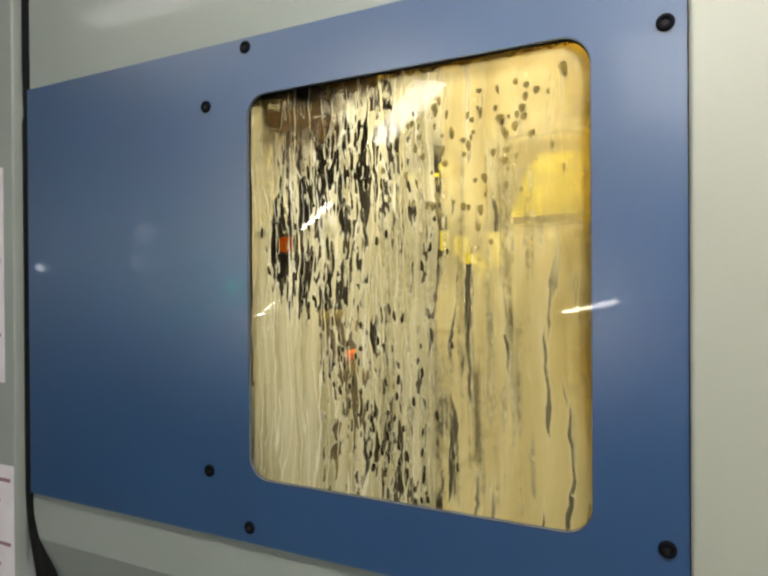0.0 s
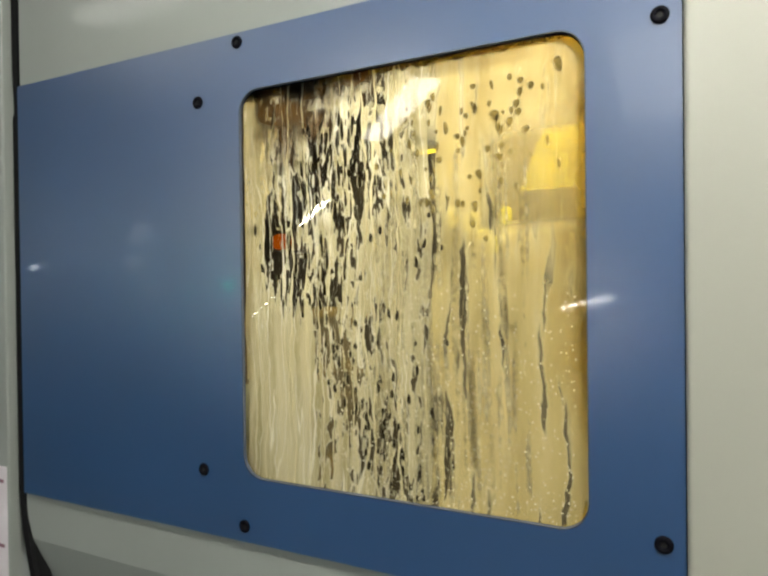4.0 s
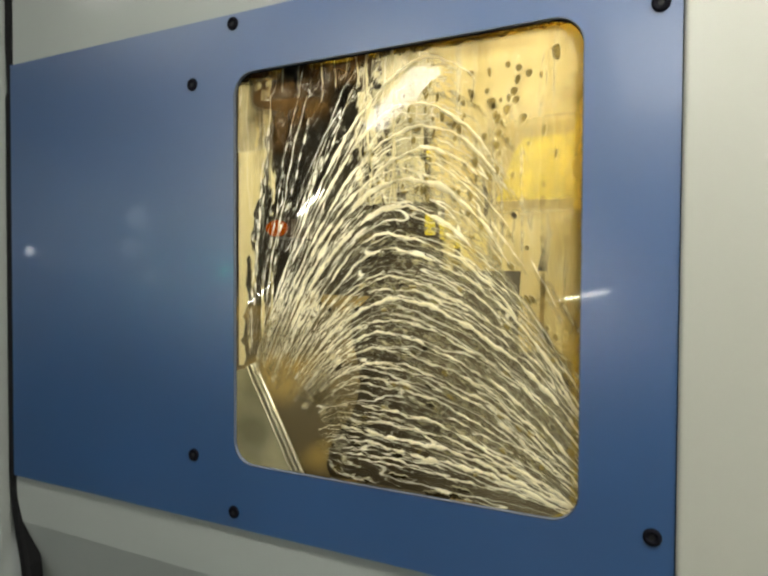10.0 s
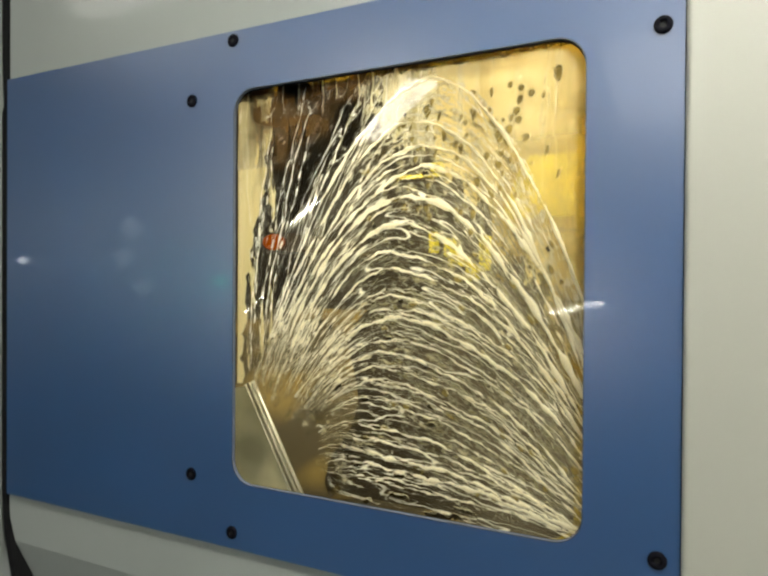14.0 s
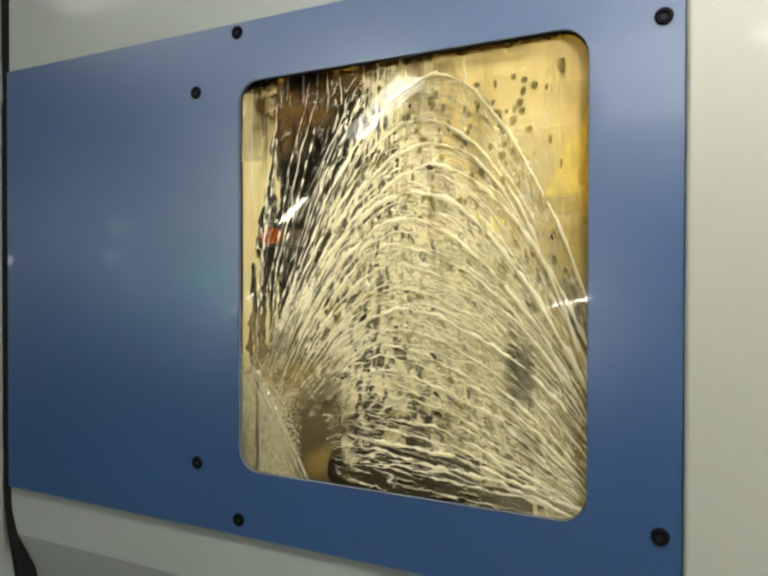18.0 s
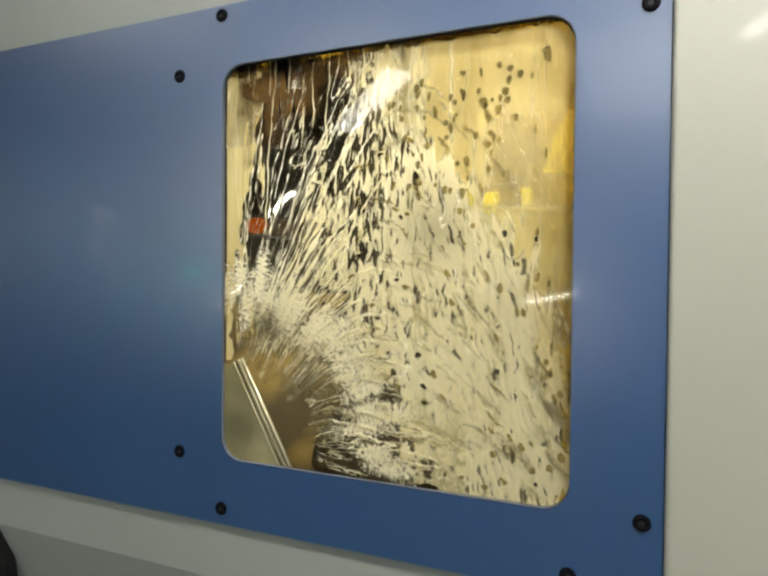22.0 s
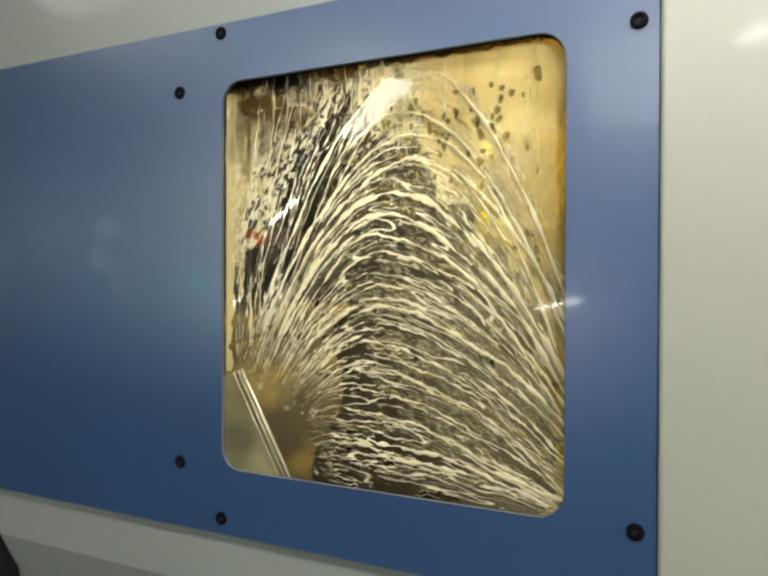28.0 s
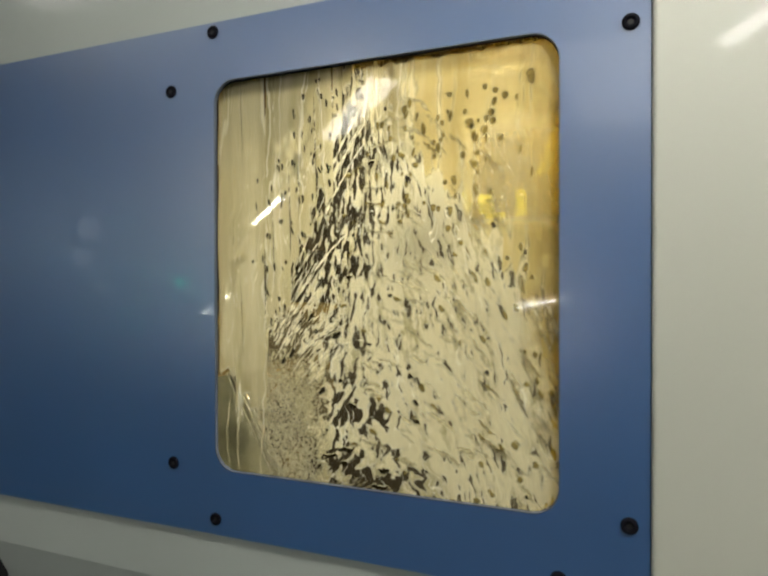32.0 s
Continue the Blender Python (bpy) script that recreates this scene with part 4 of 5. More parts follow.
def sheet(name, grid, uvs, thin, parent, y, material=None, label="", clears=False):
    """A thin sheet from a grid of (x, z) points, with UVs in metres and a thinness for each point; its origin is the first point."""
    nj, ni = len(grid), len(grid[0])
    o = grid[0][ni // 2]
    verts = [(p[0] - o[0], 0.0, p[1] - o[1]) for row in grid for p in row]
    faces = [(j * ni + i, j * ni + i + 1, (j + 1) * ni + i + 1, (j + 1) * ni + i) for j in range(nj - 1) for i in range(ni - 1)]
    ob = mesh_part(name, verts, faces, material or SHEET, parent, label)
    me = ob.data
    lay = me.uv_layers.new(name="UVMap")
    flat = [q for row in uvs for q in row]
    idx = [l.vertex_index for l in me.loops]
    lay.data.foreach_set("uv", [c for k in idx for c in flat[k]])
    at = me.attributes.new("thin", "FLOAT", "POINT")
    at.data.foreach_set("value", [q for row in thin for q in row])
    if clears:
        at = me.attributes.new("clear", "FLOAT", "POINT")
        at.data.foreach_set("value", [clear_at(*p) for row in grid for p in row])
    ob.location = (o[0], y, o[1])
    return ob


def fan_thin(c, d):
    """How torn the fan's sheet is along each line."""
    if c > 0.17:
        return 1.40 + 0.12 * math.sin(c * 90)
    near = max(0, 1 - d / 0.11)
    k = 0.72 + 0.90 * near - 0.22 * max(0, min(1, (d - 0.20) / 0.1))
    if c < -0.150:
        k += 0.40
    if 0.0 < c <= 0.17:
        k += 0.40 * c / 0.17 + (0.15 if d < 0.2 else 0)
    return k


BANDS = [-0.178 + 0.348 * i / 18 for i in range(19)] + [0.1885, 0.2071, 0.2257, 0.2443, 0.2629, 0.2815, 0.30]
for c0, c1 in zip(BANDS, BANDS[1:]):
    mid = even_path((c0 + c1) / 2)
    NI = 5
    lines = [even_path(min(c0 + 0.0002 + (c1 - c0) * i / (NI - 1), 0.17 if c1 <= 0.1701 else 1.0)) for i in range(NI)]
    cuts = thirds(mid.length)
    for a, b in zip(cuts, cuts[1:]):
        nj = max(6, int((b - a) / 0.004))
        grid, uvs, thin = [], [], []
        for j in range(nj):
            d = (a + (b - a) * j / (nj - 1)) / mid.length
            edge_t = 0.25 * max(0, 1 - j / 2) * (a > 0.01) + 0.25 * max(0, 1 - (nj - 1 - j) / 2)
            row, ru, rt = [], [], []
            for i, p in enumerate(lines):
                c = c0 + (c1 - c0) * i / (NI - 1)
                row.append(p.at(d * p.length))
                ru.append((c, d * mid.length))
                rt.append(min(1.7, fan_thin(c, d * mid.length) + edge_t))
            grid.append(row)
            uvs.append(ru)
            thin.append(rt)
        yy = 0.0099 - 0.0001 * (BANDS.index(c0) % 3)
        ob = sheet("fan_sheet", grid, uvs, thin, spray, yy, LACE if c0 < 0.10 else THREADS)
        rides(ob, mid, a, b, yy, "fall" if mid.at((a + b) / 2)[0] > -0.03 or c0 > 0.19 and BANDS.index(c0) % 2 or a < 0.01 and mid.p[-1][1] < 0 else -0.03, 0.0004)

crests = []
z = -0.157
while z < 0.17:
    crests.append(z)
    z += rng.uniform(0.010, 0.022) * (1.0 if z < 0.03 else 1.5)
ARCS = []
for cz in crests:
    p = arc_path(cz)
    ARCS.append(p)
    lay_strand(p, thirds(p.length), rng.choice((0.0013, 0.0017, 0.0022, 0.0030)) * (1.2 if cz > 0 else 0.9), Y_ARC - rng.uniform(0, 0.0006), "strand", beads=rng.choice((0, 0, 0.25)), rough=0.5)
# steep thin strings of beads on the dark side
for i in range(9):
    k = 1.22 * (i + rng.uniform(0.1, 0.9)) / 9
    p = steep_path(-0.146 + 0.034 * k, -0.128 + 0.125 * k)
    L = p.length * rng.uniform(0.75, 1.0)
    lay_strand(p, (0, L * 0.3, L * 0.65, L), rng.choice((0.0005, 0.0007, 0.0009)), Y_ARC, "bead_string", beads=rng.choice((0, 0, 0.6, 0.9)), label="thin beaded coolant string", stay=k > 0.7)
# fine beaded lines that stay along the film's edge
for i in range(80):
    p = arc_path(rng.uniform(-0.07, 0.165))
    a = rng.uniform(0.02, 0.065)
    lay_strand(p, (a, a + rng.uniform(0.015, 0.04)), rng.uniform(0.0005, 0.0011), Y_FINE - 0.0002, "bead_string", beads=rng.choice((0.3, 0.6, 0.9)), stay=True)
for i in range(10):
    k = rng.uniform(0.8, 1.45)
    p = steep_path(-0.146 + 0.034 * k, -0.128 + 0.120 * k)
    a = rng.uniform(0.10, 0.20)
    lay_strand(p, (a, min(p.length, a + rng.uniform(0.02, 0.07))), rng.uniform(0.0006, 0.0014), Y_FINE - 0.0002, "bead_string", beads=rng.choice((0.3, 0.6)), stay=True)
# fine filaments between the strands, in short broken lengths
for i in range(90):
    p = arc_path(rng.uniform(-0.176, 0.12))
    a = rng.uniform(0.0, p.length * 0.75)
    b = min(p.length, a + rng.uniform(0.025, 0.08))
    lay_strand(p, (a, b), rng.uniform(0.0004, 0.0010), Y_FINE, "filament", rough=0.5)

for i in range(70):
    p = arc_path(rng.uniform(-0.178, 0.14))
    lay_strand(p, (0, rng.uniform(0.015, 0.05)), rng.uniform(0.0003, 0.0007), Y_FINE, "filament", rough=0.5)

# ---- the film and what lies in it ----
def fan_top(x):
    """Height of the fan's outermost line at x."""
    return np.interp(x, (-0.15, -0.10, -0.05, 0.0, 0.02, 0.05, 0.10, 0.155), (0.10, 0.16, 0.17, 0.135, 0.125, 0.11, 0.055, -0.045))


edge = [(-0.030, 0.186), (-0.048, 0.12), (-0.066, 0.071), (-0.084, 0.02), (-0.098, -0.03), (-0.112, -0.066), (-0.094, -0.088), (-0.074, -0.114), (-0.060, -0.145), (-0.052, -0.186)]
bx = [e[0] for e in edge]
bs = np.linspace(0, 1, len(edge))
NV, NU = 150, 40
verts, faces, body, solid = [], [], [], []
for j in range(NV):
    s = j / (NV - 1)
    ex, ez = np.interp(s, bs, bx), np.interp(s, bs, [e[1] for e in edge])
    ex += 0.006 * noise.noise(Vector((0, s * 30, 0))) + 0.003 * noise.noise(Vector((3, s * 95, 0)))
    for i in range(NU):
        u = (i / (NU - 1))
        x = ex + (0.158 - ex) * u
        z = ez + (0.186 - 0.372 * s - ez) * u
        body.append(max(0.0, 1.0 - (x - ex) / (0.05 if s < 0.5 else 0.03)))
        clear = clear_at(x, z)
        field = min(1, max(0, (fan_top(x) + 0.012 - z) / 0.03))
        solid.append((1 - min(0.75, clear)) * (1 - (0.96 - 0.14 * min(1, max(0, (x - 0.03) / 0.06))) * field))
        verts.append((x, -0.0005 * noise.noise(Vector((x * 200, 0, z * 25))), z))
for j in range(NV - 1):
    for i in range(NU - 1):
        a = j * NU + i
        faces.append((a, a + 1, a + NU + 1, a + NU))
film = tagged(mesh_part("coolant_film", verts, faces, FILM), "thin streaky film of cream-coloured coolant on the pane", "coolant film")
film.location = (0, Y_FILM, ZC)
at = film.data.attributes.new("thin", "FLOAT", "POINT")
at.data.foreach_set("value", body)
at = film.data.attributes.new("body", "FLOAT", "POINT")
at.data.foreach_set("value", solid)


def soft_piece(name, pts, widths, material, y, power=1.0, rim=0.0, flip=1):
    """A coloured patch along pts: one side sharp, the other fading; a pale rim of that width on the sharp side."""
    pts = np.array(pts)
    o = pts[0]
    t = np.gradient(pts, axis=0)
    t /= np.linalg.norm(t, axis=1)[:, None] + 1e-9
    nrm = np.stack((-t[:, 1], t[:, 0]), 1) * flip
    prof = ((-0.75, 0.0), (-0.30, 0.55), (0.0, 0.95), (0.25, 1.0), (0.42, 0.9), (0.56, 0.0))
    v, f, e = [], [], []
    n = len(pts)
    for i, (p, m, w) in enumerate(zip(pts - o, nrm, widths)):
        s = i / (n - 1)
        fade = min(1.0, s / 0.18, (1 - s) / 0.35)
        for a, k in prof:
            q = p + m * a * w
            v.append((q[0], 0.0, q[1]))
            e.append(k * fade * power)
    m = len(prof)
    for i in range(n - 1):
        for k in range(m - 1):
            a = i * m + k
            f.append((a, a + 1, a + m + 1, a + m))
    nf = len(f)
    if rim:
        k0 = len(v)
        for i, (p, mm, w) in enumerate(zip(pts - o, nrm, widths)):
            s = i / (n - 1)
            rw = rim * min(1, 0.15 + s / 0.15, 0.15 + (1 - s) / 0.3) * rng.uniform(0.6, 1.3)
            for a in (0.0, 0.5, 1.0):
                q = p + mm * (0.46 * w + a * rw)
                v.append((q[0], -0.0003 if a == 0.5 else 0.0, q[1]))
                e.append(0.0)
        for i in range(n - 1):
            for k in (0, 1):
                a = k0 + 3 * i + k
                f.append((a, a + 1, a + 4, a + 3))
    ob = mesh_part(name, v, f, material, film)
    if rim:
        ob.data.materials.append(RUN)
        for poly in ob.data.polygons[nf:]:
            poly.material_index = 1
    at = ob.data.attributes.new("edge", "FLOAT", "POINT")
    at.data.foreach_set("value", e)
    ob.location = (o[0], y, o[1])
    return ob


def patch_on(p, d, L, w, material, power=1.0, rim=0.0, fate=-0.06, y=None, rag=0.0005):
    """A coloured patch lying along the flow line p from distance d."""
    y = (Y_GAP - Y_FILM - rng.uniform(0, 0.00012)) if y is None else y
    a, b = d, min(p.length, d + L)
    if b - a < 0.0015:
        return
    n = max(7, min(24, int(L / 0.0009)))
    pts = [p.at(a + (b - a) * i / (n - 1)) + np.array((0, rng.uniform(-rag, rag))) for i in range(n)]
    lean = rng.uniform(-0.45, 0.45)
    ws = [w * math.sqrt(max(0.08, 1 - (2 * k / (n - 1) - 1) ** 2)) * (1 + lean * (2 * k / (n - 1) - 1)) * rng.uniform(0.65, 1.3) for k in range(n)]
    ob = soft_piece("gap", pts, ws, material, y, power, rim)
    rides(ob, p, a, b, y, fate)


# dark patches painted for gaps along the lines left of the crest, and low in the middle in long ragged rows
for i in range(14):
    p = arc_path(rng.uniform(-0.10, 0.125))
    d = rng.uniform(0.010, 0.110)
    patch_on(p, d, rng.uniform(0.005, 0.014), rng.uniform(0.0028, 0.0058), SOFT_DARK, 1.4, 0.0010, rng.uniform(-0.10, -0.02))
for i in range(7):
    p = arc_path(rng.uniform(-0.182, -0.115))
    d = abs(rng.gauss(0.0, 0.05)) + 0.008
    patch_on(p, d, rng.uniform(0.008, 0.024), rng.uniform(0.0028, 0.0055), SOFT_DARK, 1.4, 0.0009, rng.uniform(-0.08, 0.0))
# dark patches painted for the wide clear band under the lowest strands
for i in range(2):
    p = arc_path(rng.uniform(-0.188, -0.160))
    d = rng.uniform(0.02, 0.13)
    patch_on(p, d, rng.uniform(0.02, 0.05), rng.uniform(0.004, 0.008), SOFT_DARK, 1.3, 0.0006, "fall")
# soft olive smears and drops where the film is thin, some painted dark, beyond the crest
for i in range(130):
    p = arc_path(rng.uniform(-0.15, 0.16))
    d = rng.uniform(0.12, 0.97) * p.length
    x = p.at(d)[0]
    if x < -0.03 or p.at(d)[1] < -0.160:
        continue
    small = rng.random() < 0.7
    L, w = (rng.uniform(0.004, 0.010), rng.uniform(0.003, 0.0056)) if small else (rng.uniform(0.014, 0.034), rng.uniform(0.003, 0.006))
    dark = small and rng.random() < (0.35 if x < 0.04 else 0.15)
    patch_on(p, d, L, w, SOFT_DARK if dark else SOFT_OLIVE, rng.uniform(0.8, 1.2) if small else rng.uniform(0.40, 0.65), 0.0008 if small else 0.0,
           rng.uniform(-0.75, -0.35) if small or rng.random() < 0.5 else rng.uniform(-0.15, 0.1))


# soft mist where the lines leave the cleared patch
for i in range(60):
    p = arc_path(rng.uniform(-0.178, 0.15))
    patch_on(p, rng.uniform(-0.022, 0.004), rng.uniform(0.025, 0.045), rng.uniform(0.008, 0.014), SOFT_PALE if i % 3 == 0 else SOFT_OLIVE, rng.uniform(0.36, 0.58), 0.0, "fall", Y_ARC - Y_FILM - 0.0008)
# thick pale smears beyond the crest
for i in range(130):
    p = arc_path(rng.uniform(-0.14, 0.16))
    d = rng.uniform(0.14, 0.9) * p.length
    if p.at(d)[0] < -0.02:
        continue
    patch_on(p, d, rng.uniform(0.018, 0.05), rng.uniform(0.0025, 0.006), SOFT_PALE, rng.uniform(0.35, 0.6), 0.0, rng.uniform(-0.5, -0.05), Y_GAP - Y_FILM + 0.00025)


# larger olive drops high up, creeping down
drops = [(0.083, 0.132, 0.0085, 0.0062), (0.110, 0.118, 0.0060, 0.0046), (0.089, 0.099, 0.0060, 0.0046), (0.098, 0.101, 0.0045, 0.0028), (0.055, 0.118, 0.0050, 0.0038), (0.056, 0.106, 0.004, 0.0026),
         (0.072, 0.088, 0.0075, 0.0036), (0.055, 0.066, 0.0062, 0.0034), (0.069, 0.064, 0.0085, 0.0038), (0.068, 0.048, 0.005, 0.0034), (0.078, 0.036, 0.0042, 0.0028), (0.033, 0.071, 0.004, 0.0036),
         (0.132, 0.166, 0.012, 0.0045), (0.103, 0.138, 0.006, 0.004), (0.104, 0.131, 0.005, 0.0036), (0.114, 0.150, 0.006, 0.004)]
for i in range(46):
    drops.append((rng.gauss(0.072, 0.028), rng.uniform(0.06, 0.168), rng.uniform(0.003, 0.0085), rng.uniform(0.0018, 0.0038)))
for i in range(14):
    drops.append((rng.gauss(0.022, 0.012), rng.uniform(0.06, 0.15), rng.uniform(0.004, 0.009), rng.uniform(0.002, 0.0034)))
for x, z, L, w in drops:
    n = 9
    ob = soft_piece("drop", [(1.35 * L * q / (n - 1), 0.0) for q in range(n)], [w * 1.6 * (1.25 - 0.6 * q / (n - 1)) * math.sqrt(max(0.12, 1 - (2 * q / (n - 1) - 1) ** 2)) for q in range(n)], SOFT_OLIVE, 0.0, rng.uniform(0.8, 1.1), 0.0004)
    y, a = Y_GAP - Y_FILM, 90 + rng.gauss(0, 8)
    KEYED.append((ob, [(0, pose(x, y, z, 0, a, 0)), (6.5, pose(x, y, z - 0.0015, 0, a, 0)), (14, pose(x + 0.001, y, z - 0.002, 0, a + 12, 0)),
                       (20, pose(x, y, z - 0.004, 0, a + 4, 0)), (32, pose(x - 0.001, y, z - 0.009, 0, a + 6, 0))]))

# runs: upright strips of coolant over the dark side; the jet drives them up, and they come down when it stops
def line_z(x):
    """Height of the film's slanted edge at x."""
    return np.interp(x, (-0.112, -0.098, -0.073, -0.052, -0.036, -0.030), (-0.066, -0.03, 0.02, 0.071, 0.12, 0.16))


def run_rows(x, k, wide, drip=0.012):
    """The height of a run's lower end by time, for a run at x."""
    rows = []

    def put(t, zb):
        rows.append((t, zb))

    put(0, -0.236)
    if x > -0.025:
        # the jet's front lifts the curtain as far as the fan's outermost line
        top = fan_top(x) - rng.uniform(0.0, 0.012)
        for t, zf in ((7.05, -0.172), (7.5, -0.140), (8.1, -0.085), (9.0, -0.005), (10.0, 0.055), (10.8, 0.10)):
            put(t + 3.0 * max(0, x) + rng.uniform(-0.05, 0.05), min(top, zf - 0.9 * max(0, x - 0.03)))
        put(14.0, top)
        put(32.0, top - 0.004)
        return rows
    late = max(0, x + 0.12) * 1.5 + rng.uniform(-0.1, 0.03)
    put(ON1 - 0.05 + late, -0.243)
    top = 0.055 + rng.uniform(-0.025, 0.03) if x < -0.138 else (0.10 + 0.05 * rng.random() if x < -0.122 else 0.160 + rng.uniform(-0.018, 0.016))
    for d in (0.02, 0.08, 0.14, 0.20, 0.26):
        zf = -0.075 + d
        if zf < top:
            put(ON1 + 0.12 + travel(d, 0.95) + late, zf)
    put(max(rows[-1][0] + 0.6, 10.5), top)
    put(OFF1, top + 0.008)
    if wide:
        put(ON2, top - 0.004)
        put(OFF2, top)
        put(31.0, top - 0.03)
        put(32.0, min(0.14, line_z(x)) - rng.uniform(0.0, 0.03))
        return rows
    put(OFF1 + 1.6, top - drip * 0.8)
    put(ON2, top - drip)
    top2 = top - (0.045 * rng.random() + 0.01 if -0.128 < x < -0.075 else 0.004)
    put(ON2 + 2.2, min(top, top2 + 0.02))
    put(28.0, top2)
    put(OFF2, top2 - 0.006)
    end = -0.236 if x < -0.108 else line_z(x) - rng.uniform(0.01, 0.04)
    put(OFF2 + 0.3, top2 + (end - top2) * 0.5)
    put(OFF2 + 0.6, top2 + (end - top2) * 0.9)
    put(32.0, end)
    return rows


def run_thin(x, h):
    """Solid low down at the side, torn above and along a slanted band, whole towards the far side; h is the height over the run's lower end."""
    z = h - 0.236
    rag = 0.5 + 0.5 * noise.noise(Vector((x * 130, h * 20, 1)))
    end = 1.5 * max(0, 1 - h / (0.012 + 0.035 * rag))
    band = math.exp(-((x + 0.133 - (0.06 - z) * 0.6) / 0.022) ** 2)
    far = 0.40 + 0.08 * math.sin(x * 70 + z * 20) + 0.34 * band + 0.22 * max(0, min(1, (z - 0.02) / 0.1)) * max(0, 1 - max(0, x) / 0.06) - 0.35 * max(0, min(1, (x - 0.03) / 0.05))
    near = 0.62 + 0.16 * min(1, max(0, (z + 0.02) / 0.08)) - 0.22 * min(1, max(0, (z - 0.12) / 0.05)) + 0.30 * band
    if x < -0.07:
        near -= 0.66 * min(1, max(0, (0.0 - z) / 0.05)) * min(1, (-0.07 - x) / 0.02)
    near -= 0.55 * max(0, min(1, (-0.132 - x + 0.006 * noise.noise(Vector((2, z * 40, 0)))) / 0.008))
    k = max(0, min(1, (x + 0.06) / 0.07))
    return max(0, near + (far - near) * k) + end


def crust(x, z):
    """The crust left at the side ends in a ragged edge that leans towards the side lower down."""
    xe = np.interp(z, (-0.10, -0.06, 0.0, 0.05, 0.10, 0.19), (-0.156, -0.153, -0.149, -0.141, -0.129, -0.118)) + 0.006 * noise.noise(Vector((1, z * 55, 0))) + 0.003 * noise.noise(Vector((5, z * 170, 0)))
    return 1.2 * max(0, min(1, (x - xe) / 0.004)) if z > -0.09 else 0.0


STRIPS = []
SW = 0.0156
for i in range(20):
    x0 = -0.156 + SW * i
    x1 = x0 + SW
    xc = (x0 + x1) / 2
    side = xc < -0.025
    top = 0.11 if side else fan_top(xc) - rng.uniform(0.0, 0.012)
    heights = [z for z in (-0.236, -0.13, -0.06, 0.0, 0.055) if z < top - 0.02] + [top, 0.194]
    for z0, z1 in zip(heights, heights[1:]):
        stays = side and xc < -0.12 and z0 > 0.1
        back = side and z0 > 0.05 and xc < -0.045 and not stays
        over = back or not side and z0 == top        # laps over the piece below with a ragged end
        low = z0 - 0.020 if over else z0
        NI, NJ = 9, max(10, int((z1 - low) / 0.0045))
        grid, uvs, thin = [], [], []
        for j in range(NJ):
            z = low + (z1 - low) * j / (NJ - 1)
            xs = [x0 + (x1 - x0) * q / (NI - 1) for q in range(NI)]
            grid.append([(x + 0.0016 * math.sin(z * 40), z) for x in xs])
            uvs.append([(x + 0.7, z * 0.8) for x in xs])
            thin.append([run_thin(x, z + 0.236) + (1.5 * max(0, 1 - (z - low) / (0.014 + 0.012 * noise.noise(Vector((x * 160, z0 * 90, 3))))) if over else 0) + (0.5 * max(0, 1 - (x + 0.025) / 0.045) if over and not side else 0) for x in xs])
        y = Y_RUN - Y_FILM + 0.00012 * (i % 2) + (0.00005 if z0 > 0.1 else 0.00003) * over
        ob = sheet("run_sheet", grid, uvs, thin, film, y, SHEET if xc < 0.03 else CURTAIN, clears=True)
        px, pz = grid[0][NI // 2]
        if side:
            zm = (z0 + z1) / 2
            t1 = ON1 + 0.15 + travel(max(0, math.hypot(xc - C0[0], zm - C0[1]) - R0), 0.95)
            moves = [(0, 0.0, 0.0), (t1, 0.0, -0.001)] + ([(32.0, 0.0, -0.006)] if stays else [(t1 + 0.22, -0.35, 0.10), (32.0, -0.35, 0.10)])
            if back:
                t1 += 0.9 if z0 > 0.1 else 0.3
                moves = [(0, 0.0, 0.0), (t1, 0.0, -0.001), (t1 + 0.8, 0.0, 0.16), (32.0, 0.0, 0.16)]
        elif z0 == top:
            moves = [(0, 0.0, 0.0), (32.0, 0.0, -0.004)]
        else:
            # the jet's front sweeps the curtain off as far as the fan's outermost line
            t1 = np.interp((z0 + z1) / 2 + 0.9 * max(0, xc - 0.03), (-0.172, -0.140, -0.085, -0.005, 0.055, 0.10, 0.20), (7.05, 7.5, 8.1, 9.0, 10.0, 10.8, 12.0)) + 3.0 * max(0, xc) + rng.uniform(-0.1, 0.1)
            moves = [(0, 0.0, 0.0), (t1, 0.0, -0.001), (t1 + 0.25, 0.34, 0.0), (32.0, 0.34, 0.0)]
        STRIPS.append((x0, x1, z0, z1, moves, y))
        KEYED.append((ob, [(t, pose(px + dx, y, pz + dz, 0, 0, 0)) for t, dx, dz in moves]))


# the crust that stays at the side, with a ragged edge
grid, uvs, thin = [], [], []
for j in range(110):
    z = -0.115 + 0.309 * j / 109
    xs = [-0.157 + 0.046 * q / 30 for q in range(31)]
    grid.append([(x, z) for x in xs])
    uvs.append([(x + 8.3, z) for x in xs])
    thin.append([-0.10 + crust(x, z) + (1.5 if z < -0.09 else 0) for x in xs])
sheet("crust_sheet", grid, uvs, thin, film, Y_RUN - Y_FILM + 0.0004, CURTAIN)


def strip_at(x, z):
    return ([q for q in STRIPS if q[0] <= x < q[1] and q[2] <= z < q[3]] or STRIPS[-1:])[0]


